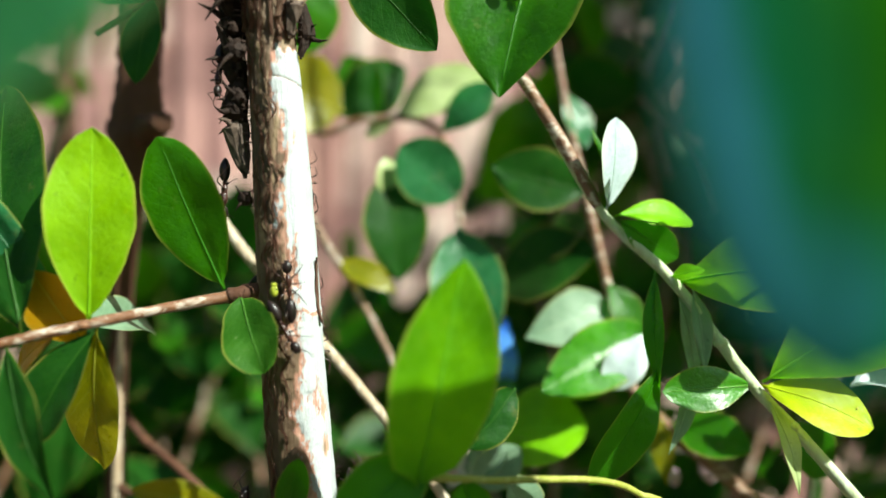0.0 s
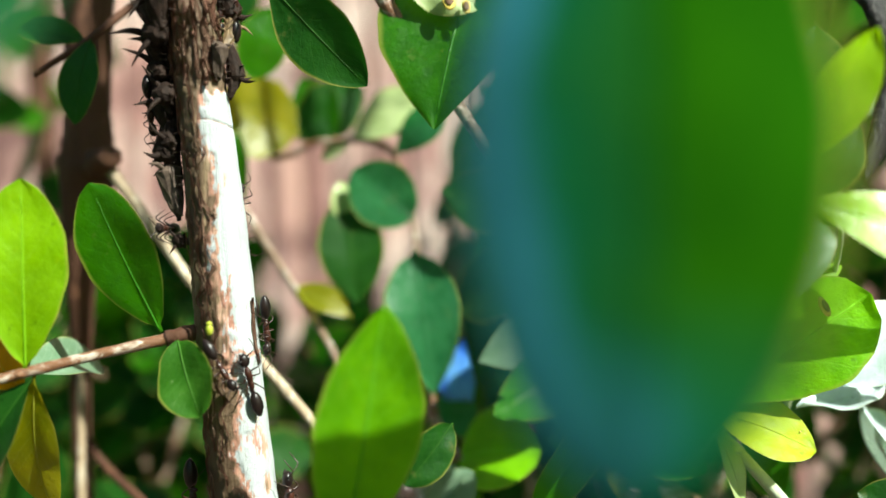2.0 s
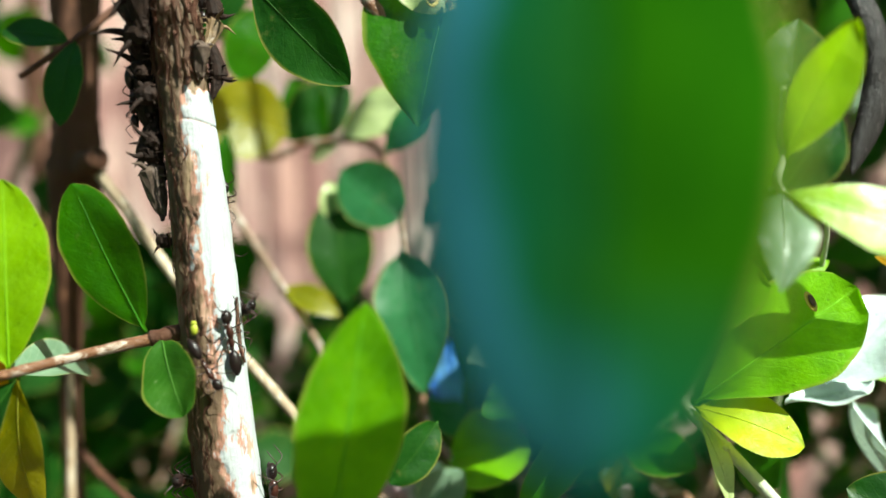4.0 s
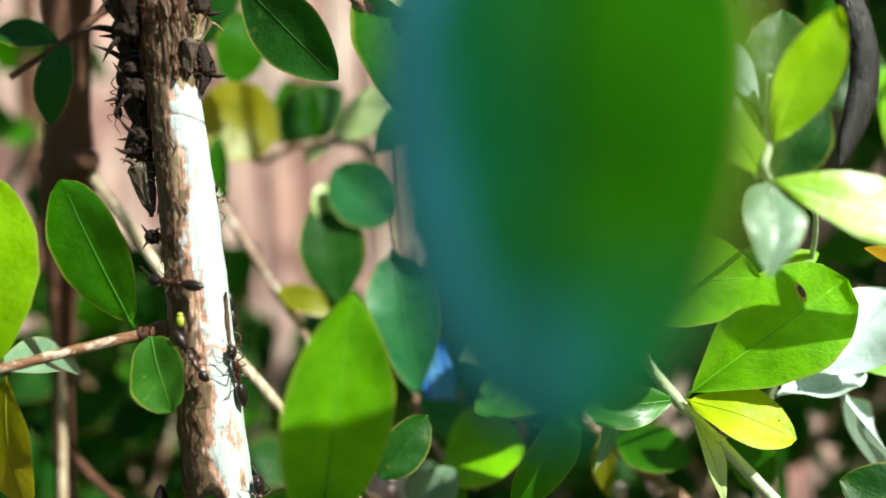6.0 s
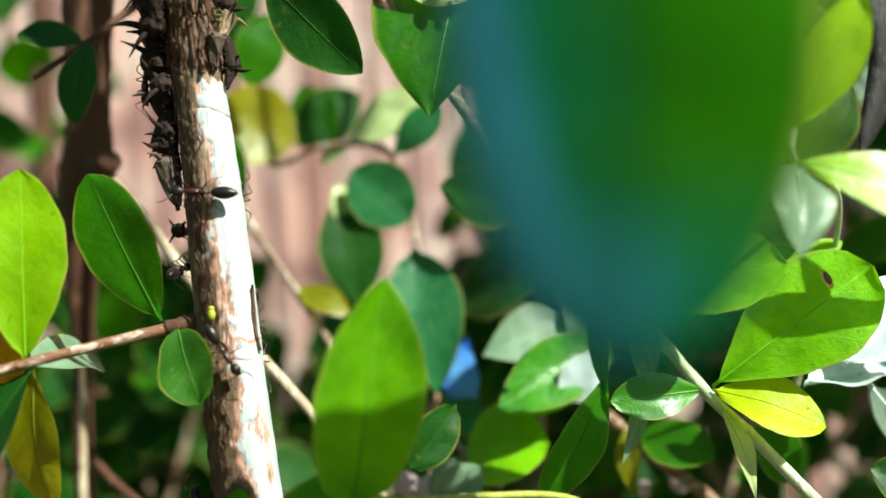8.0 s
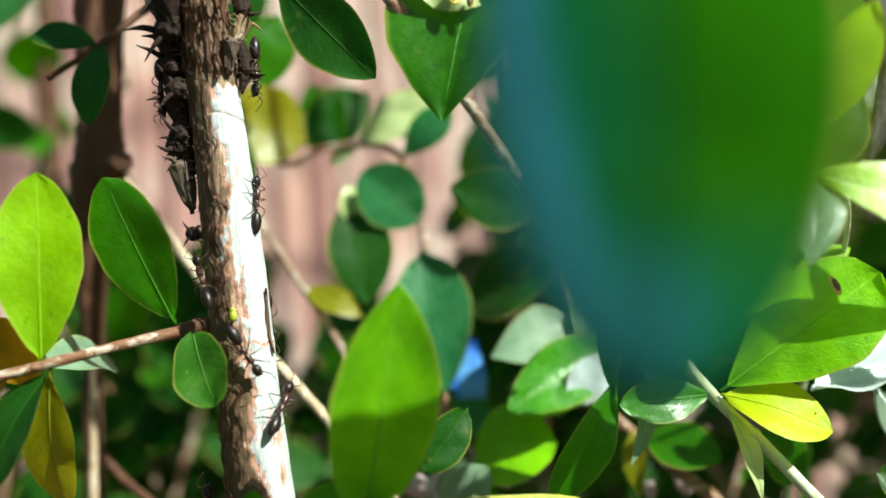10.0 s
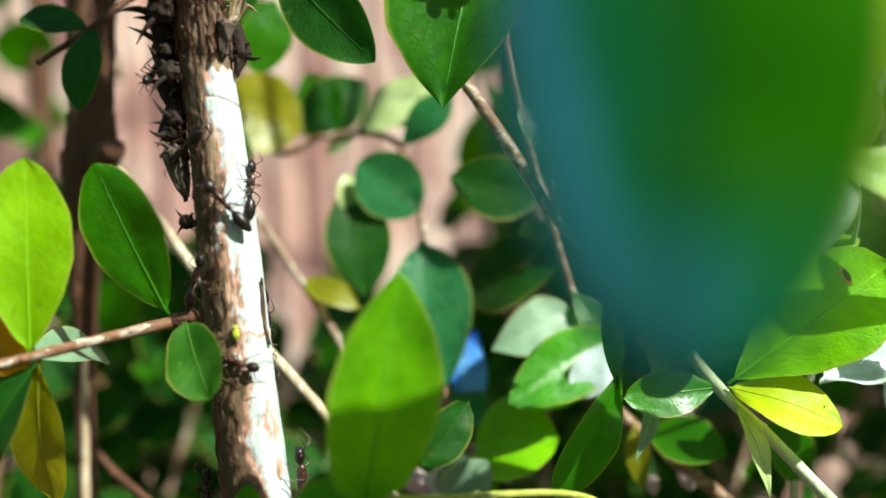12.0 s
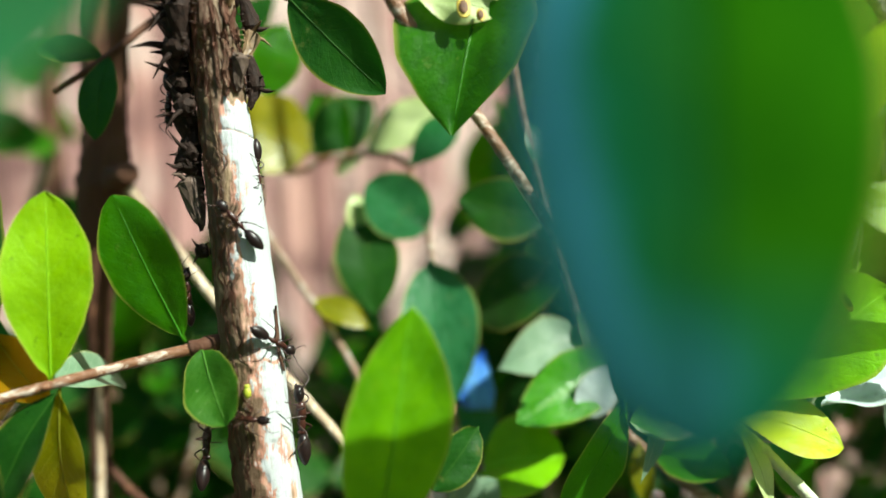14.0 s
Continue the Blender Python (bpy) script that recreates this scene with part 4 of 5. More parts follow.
def dry_leaf(parent):
    """A dead leaf curled along its length into a gutter, its margins ragged."""
    line = catmull([at(p) for p in ((62.1, 110.6, 38.7), (64.8, 109.9, 37.4), (66.9, 109.4, 34.2), (68.2, 108.7, 28.7), (68.1, 108.1, 23.2), (66.3, 106.9, 17.9), (64.2, 105.6, 14.0), (62.9, 104.4, 11.4))], 6)
    bm = bmesh.new()
    uvl = bm.loops.layers.uv.verify()
    rows, n, seg = [], len(line), 12
    for i, p in enumerate(line):
        d = (line[min(i + 1, n - 1)] - line[max(i - 1, 0)]).normalized()
        out = Vector((0.75, -0.55, 0.35))
        out = (out - d * out.dot(d)).normalized()
        side = d.cross(out)
        v = i / (n - 1)
        r = 0.0030 * max(math.sin(math.pi * min(0.16 + 0.84 * v, 0.985)) ** 0.8, 0.06)
        row = []
        for j in range(seg + 1):
            u = j / seg * 2 - 1
            a = u * 1.9
            rag = 1 + (0.16 * noise.noise(Vector((v * 26, u, 3))) if abs(u) > 0.8 else 0.06 * noise.noise(Vector((v * 9, u * 2, 1))))
            row.append((bm.verts.new(p + (out * math.cos(a) * 0.75 + side * math.sin(a) * 1.05) * r * rag), (u / 2 + 0.5, v)))
        rows.append(row)
    for a, b in zip(rows, rows[1:]):
        for j in range(seg):
            quad = (a[j], a[j + 1], b[j + 1], b[j])
            f = bm.faces.new([q[0] for q in quad])
            for loop, q in zip(f.loops, quad):
                loop[uvl].uv = q[1]
    bmesh.ops.solidify(bm, geom=bm.faces[:], thickness=0.00018)
    part("dry_leaf", bm, DRY_GREY, parent, "dry curled grey-brown leaf")


dry_leaf(shoot)

# ---- the hedge of leaves farther back, and unseen leaf masses added for shade ----
def leaf_mass(name, label, boxes, materials, kind="stuff", low=(9, 17), seed=1):
    """Many small leaves on short twigs; boxes: (x0, x1, y0, y1, z0, z1, count) in mm."""
    rng = random.Random(seed)
    bm = bmesh.new()
    for x0, x1, y0, y1, z0, z1, count in boxes:
        for i in range(count):
            p = Vector((rng.uniform(x0, x1), rng.uniform(y0, y1), rng.uniform(z0, z1)))
            d = Vector((rng.gauss(0, 1), rng.gauss(0, 0.6), rng.gauss(0.2, 0.9))).normalized()
            n = rng.uniform(*low)
            before = len(bm.faces)
            blade_into(bm, at(p), at(p + d * n * 1.5), n * rng.uniform(0.75, 1.0) / 1000, rng.uniform(-70, 70), 0.1, 0.2, rng.choice(("ellipse", "obovate", "round")), 0.05, rng.random() * 50, 6, 4)
            bm.faces.ensure_lookup_table()
            k = rng.randrange(len(materials))
            for f in bm.faces[before:]:
                f.material_index = k
            if i % 5 == 0:
                q = p + Vector((rng.uniform(-25, 25), rng.uniform(-15, 15), -rng.uniform(25, 60)))
                tube_into(bm, catmull([at(p), at((p + q) / 2 + Vector((4, 0, 0))), at(q)], 3), [0.00004 * n, 0.00008 * n], 5, slot=len(materials))
    return tagged(part(name, bm, (*materials, TWIG_BROWN)), label, {"hedge": "hedge", "garden_shrubs": "shrubs"}.get(name, "foliage"), kind=kind)


# two dark leaf colours in three deepen the hedge's shade
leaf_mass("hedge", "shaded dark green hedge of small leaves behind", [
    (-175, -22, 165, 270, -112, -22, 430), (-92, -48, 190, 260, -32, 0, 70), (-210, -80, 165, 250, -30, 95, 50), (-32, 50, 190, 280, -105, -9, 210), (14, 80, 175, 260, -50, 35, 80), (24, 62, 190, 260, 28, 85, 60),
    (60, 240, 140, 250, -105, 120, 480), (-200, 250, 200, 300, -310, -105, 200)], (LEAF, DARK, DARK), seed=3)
# out of view, added to block low sky and bounced light
leaf_mass("garden_shrubs", "unseen leaf masses added all around to dim the skylight", [
    (-900, -420, -500, 480, -300, 420, 420), (480, 1000, -200, 480, -300, 330, 380), (-500, 700, -1000, -520, -300, 330, 420)], (LEAF, DARK, LEAF), seed=9, low=(38, 70))
# out of view overhead, added to keep direct sun off the background
leaf_mass("canopy", "unseen leaf mass added overhead to shade the background", [
    (200, 420, 120, 430, 150, 260, 700), (60, 200, 120, 195, 150, 230, 200), (20, 105, 30, 110, 165, 205, 70), (150, 420, 62, 125, 150, 230, 420)], (LEAF, LEAF, DARK), seed=5)


# ---- pale petals caught low among the twigs ----
PETAL = plain_material("petal_pale_pink", (0.62, 0.42, 0.46), (0.78, 0.66, 0.68), 300, 0.6, bump=0.2, dist=0.0002)


def petal(base, tip, width, turn):
    bm = bmesh.new()
    blade_into(bm, at(base), at(tip), width / 1000, turn, 0.12, 0.0, "round", 0.05, width, 10, 6, stalk=0.0, cup=0.5, lit=0.8)
    bmesh.ops.solidify(bm, geom=bm.faces[:], thickness=0.00015)
    tagged(part("petal", bm, PETAL), "pale pink petal caught among the low twigs", "petal", group="fallen petals")


for base, tip, width, turn in (((-3.4, 128.0, -31.9), (2.1, 128.0, -36.4), 3.4, 10), ((3.7, 126.0, -31.1), (6.1, 126.0, -36.9), 4.0, -10), ((-1.7, 132.0, -35.8), (0.8, 132.0, -33.7), 3.2, 0),
                               ((41.6, 130.0, -34.9), (44.4, 130.0, -37.6), 3.6, 10), ((36.4, 130.0, -36.2), (38.2, 130.0, -38.3), 2.6, 0)):
    petal(base, tip, width, turn)


# ---- a scrap of blue plastic caught in the hedge ----
def plastic_scrap():
    k = Mat("blue_plastic_film")
    n = k.noise(160, 4)
    k.link(k.mix(k.ramp(n, (0.40, (0, 0, 0)), (0.6, (1, 1, 1))), (0.02, 0.16, 0.95), (0.22, 0.52, 0.95)), k.b.inputs["Base Color"])
    k.b.inputs["Roughness"].default_value = 0.25
    k.bump(n, 0.5, 0.001)
    bm = bmesh.new()
    c, n = at((9.3, 131.0, -16.4)), 10
    grid = [[bm.verts.new(c + Vector(((u / n - 0.5) * (0.0062 - 0.004 * abs(v / n - 0.3)), 0.0012 * noise.noise(Vector((u * 0.5, v * 0.4, 0))) + 0.005 * v / n - 0.002 * u / n, (v / n - 0.5) * 0.0095))) for u in range(n + 1)] for v in range(n + 1)]
    for v in range(n):
        for u in range(n):
            bm.faces.new((grid[v][u], grid[v][u + 1], grid[v + 1][u + 1], grid[v + 1][u]))
    bmesh.ops.solidify(bm, geom=bm.faces[:], thickness=0.0002)
    tagged(part("plastic_scrap", bm, k.m), "crumpled scrap of blue plastic film caught in the hedge", "plastic scrap")


plastic_scrap()


# ---- insects ----
def ball_into(bm, centre, size, segments=14, rings=10, turn=None):
    m = Matrix.Translation(centre) @ (turn or Matrix.Identity(4)) @ Matrix.Diagonal((*size, 1))
    return bmesh.ops.create_uvsphere(bm, u_segments=segments, v_segments=rings, radius=1.0, matrix=m)


MM = 0.001


def line_part(name, parent, points, radii, material, label=""):
    bm = bmesh.new()
    tube_into(bm, catmull([Vector(p) * MM for p in points], 4), [r * MM for r in radii], 6)
    return part(name, bm, material, parent, label)


def ant_body():
    """A worker ant, 7.5 mm long, head along +x, feet at z = -0.7 mm."""
    e = new("ant")
    e.empty_display_size = 0.002
    bm = bmesh.new()
    ball_into(bm, Vector((2.85, 0, 0.15)) * MM, (0.82 * MM, 0.62 * MM, 0.50 * MM))
    for s in (-1, 1):
        ball_into(bm, Vector((3.45, 0.22 * s, -0.10)) * MM, (0.34 * MM, 0.12 * MM, 0.12 * MM), 8, 6)
    head = part("head", bm, ANT, e)
    for s in (-1, 1):
        bm = bmesh.new()
        ball_into(bm, Vector((2.90, 0.53 * s, 0.32)) * MM, (0.17 * MM, 0.12 * MM, 0.15 * MM), 8, 6)
        part("eye", bm, ANT, head)
        line_part("antenna", head, [(3.2, 0.3 * s, 0.35), (3.9, 1.1 * s, 0.9), (4.5, 1.3 * s, 0.55), (5.1, 1.25 * s, 0.1)], [0.07, 0.055, 0.055, 0.035], ANT_LEG)
    bm = bmesh.new()
    ball_into(bm, Vector((1.15, 0, 0.25)) * MM, (1.00 * MM, 0.40 * MM, 0.46 * MM))
    ball_into(bm, Vector((0.05, 0, 0.20)) * MM, (0.80 * MM, 0.32 * MM, 0.38 * MM))
    ball_into(bm, Vector((-0.75, 0, 0.10)) * MM, (0.28 * MM, 0.20 * MM, 0.42 * MM), 8, 8)
    part("thorax", bm, ANT_RED, e)
    bm = bmesh.new()
    ball_into(bm, Vector((-2.40, 0, 0.28)) * MM, (1.52 * MM, 0.72 * MM, 0.66 * MM), 18, 14)
    for v in bm.verts:
        x = v.co.x / MM + 2.40
        k = 1 - 0.30 * max(-x / 1.45, 0) ** 2
        v.co.y *= k * (1 + 0.018 * math.sin(x * 9.0))
        v.co.z = 0.30 * MM + (v.co.z - 0.30 * MM) * k * (1 + 0.018 * math.sin(x * 9.0))
    part("gaster", bm, ANT, e, "glossy banded abdomen")
    for s in (-1, 1):
        for x, fx in ((1.5, 3.0), (0.8, 0.9), (0.1, -2.2)):
            line_part("leg", e, [(x, 0.35 * s, 0.0), (x + (fx - x) * 0.35, 1.10 * s, 0.85), (x + (fx - x) * 0.75, 1.70 * s, -0.05), (fx, 2.05 * s, -0.7)], [0.10, 0.075, 0.05, 0.03], ANT_LEG)
    return tagged(e, "black worker ant on the pale stem", "ant", group="ants on the stem")


def stance(p, heading, around):
    """A pose on the bark at p (mm): heading in degrees from straight up towards the viewer's right, around the stem from the front."""
    a, h = radians(around), radians(heading)
    n = Vector((math.sin(a), -math.cos(a), 0))
    right_way = Vector((0, 0, 1)).cross(n)
    ahead = Vector((0, 0, 1)) * math.cos(h) + right_way * math.sin(h)
    m = Matrix((ahead, n.cross(ahead), n)).transposed().to_4x4()
    return Matrix.Translation(at(p)) @ m


def treehopper(p, around, heading, size, material, horns, label):
    """A treehopper: wedge-shaped body with two side horns and a spine running back; size is its length in mm."""
    e = new("treehopper")
    e.empty_display_size = 0.002
    s = size / 6.0
    bm = bmesh.new()
    rings = []
    prof = ((2.6, 0.50, 0.75, 0.55), (2.2, 0.95, 1.25, 0.75), (1.4, 1.15, 1.75, 1.0), (0.4, 0.95, 1.55, 0.85), (-1.0, 0.68, 1.15, 0.60), (-2.2, 0.58, 0.85, 0.45), (-2.9, 0.34, 0.50, 0.35))
    for x, w, h, z0 in prof:
        ring = []
        for j in range(12):
            a = 2 * math.pi * j / 12
            peak = 1 + 0.25 * max(math.sin(a), 0) ** 4
            ring.append(bm.verts.new(Vector((x, 1.25 * w * math.cos(a), 1.3 * z0 + h * 0.68 * math.sin(a) * peak)) * MM * s))
        rings.append(ring)
    for a, b in zip(rings, rings[1:]):
        for j in range(12):
            bm.faces.new((a[j], a[(j + 1) % 12], b[(j + 1) % 12], b[j]))
    bm.faces.new(rings[0][::-1])
    bm.faces.new(rings[-1])
    for v in bm.verts:
        v.co += Vector((0, 0.22 * MM * noise.noise(v.co * 2100 + Vector((5, 0, 0))), 0.40 * MM * noise.noise(v.co * 1900)))
    part("body", bm, material, e, smooth=False)
    for d in (-1, 1):
        line_part("horn", e, [(1.7 * s, 0.6 * d * s, 1.6 * s), (2.1 * s, (0.6 + 0.6 * horns) * d * s, (1.7 + 0.5 * horns) * s), (1.9 * s, (0.6 + 1.5 * horns) * d * s, (1.8 + 1.0 * horns) * s)], [0.38 * s, 0.26 * s, 0.04 * s], material)
        bm = bmesh.new()
        ball_into(bm, Vector((2.6, 0.55 * d, 0.55)) * MM * s, (0.28 * MM * s,) * 3, 8, 6)
        part("eye", bm, material, e)
        bm = bmesh.new()
        vs = [bm.verts.new(Vector((x, y * d, z)) * MM * s) for x, y, z in ((1.0, 1.02, 0.9), (-1.2, 0.75, 1.05), (-3.4, 0.30, 0.65), (-3.3, 0.25, 0.25), (-1.2, 0.75, 0.30), (0.8, 1.05, 0.45))]
        bm.faces.new(vs if d > 0 else vs[::-1])
        bmesh.ops.solidify(bm, geom=bm.faces[:], thickness=0.06 * MM)
        part("wing", bm, material, e)
        for x in (1.6, 0.7, -0.2):
            line_part("leg", e, [(x * s, 0.5 * d * s, 0.4 * s), ((x + 0.2) * s, 1.3 * d * s, 0.5 * s), ((x + 0.1) * s, 1.5 * d * s, -0.25 * s)], [0.12 * s, 0.09 * s, 0.05 * s], material)
    line_part("spine", e, [(1.2 * s, 0, 1.9 * s), (-0.6 * s, 0, 1.75 * s), (-2.4 * s, 0, 1.15 * s)], [0.3 * s, 0.2 * s, 0.04 * s], material)
    e.matrix_world = stance(p, heading, around)
    return tagged(e, label, "treehopper", group="treehoppers on the stem")


DARK_ONE = "dark brown horned treehopper clinging to the bark"
# spot, angle round the stem, heading, length, material, horns, label
EDGE_HOPPERS = [
    ((-23.6, 97.6, 12.6), -90, -10, 5.6, HOPPER_GREY, 0.9, "grey-brown treehopper with upright horns on the stem's edge"),
    ((-23.8, 97.3, 18.7), -90, 175, 5.6, HOPPER, 0.9, DARK_ONE),
    ((-23.7, 97.4, 15.9), -90, 0, 4.6, HOPPER, 1.0, DARK_ONE),
    ((-23.9, 97.2, 20.8), -90, 10, 5.2, HOPPER, 1.1, DARK_ONE),
    ((-24.0, 97.0, 25.2), -90, -15, 6.2, HOPPER, 1.3, DARK_ONE),
    ((-24.2, 96.7, 28.9), -90, 15, 6.2, HOPPER, 1.5, DARK_ONE),
    ((-24.3, 96.5, 32.6), -90, 0, 6.0, HOPPER, 1.3, DARK_ONE),
    ((-24.1, 96.8, 27.8), -90, 0, 5.6, HOPPER, 1.0, DARK_ONE),
    ((-23.4, 94.3, 33.3), -48, 10, 5.6, HOPPER, 1.0, DARK_ONE),
    ((-24.5, 96.5, 37.3), -90, 0, 6.0, HOPPER, 1.3, DARK_ONE),
]
TOP_HOPPERS = [
    ((-17.7, 96.8, 27.4), 90, 165, 4.2, HOPPER, 1.4, "dark treehopper with spread horns at the stem's edge"),
    ((-17.8, 96.5, 30.9), 90, 20, 3.8, HOPPER_TAN, 1.3, "tan spiny treehopper lit from behind"),
    ((-18.3, 95.0, 27.5), 56, 0, 3.5, HOPPER_GREY, 0.5, "grey-brown treehopper lying flat along the bark"),
    ((-17.6, 97.0, 25.3), 90, 10, 3.2, HOPPER, 1.0, DARK_ONE),
    ((-17.9, 96.5, 34.8), 90, 160, 4.2, HOPPER, 1.3, DARK_ONE),
    ((-18.9, 94.3, 37.9), 48, 0, 4.4, HOPPER_TAN, 0.9, "tan spiny treehopper lit from behind"),
    ((-24.3, 96.5, 31.1), -90, 100, 5.4, HOPPER, 1.4, DARK_ONE),
    ((-24.0, 97.1, 23.3), -90, 75, 4.8, HOPPER, 1.3, DARK_ONE),
    ((-23.8, 97.3, 18.7), -90, 120, 4.2, HOPPER, 1.4, DARK_ONE),
    ((-24.4, 96.5, 34.9), -90, 70, 5.4, HOPPER, 1.4, DARK_ONE),
    ((-24.1, 96.9, 26.6), -90, -80, 5.0, HOPPER, 1.3, DARK_ONE),
    ((-23.3, 97.7, 6.1), -90, 90, 3.0, HOPPER, 0.9, "small dark treehopper nymph"),
]
for spot, around, heading, size, material, horns, label in EDGE_HOPPERS + TOP_HOPPERS:
    treehopper(spot, around + random.uniform(-22, 22), heading, size * 1.3, material, horns * 1.35, label)

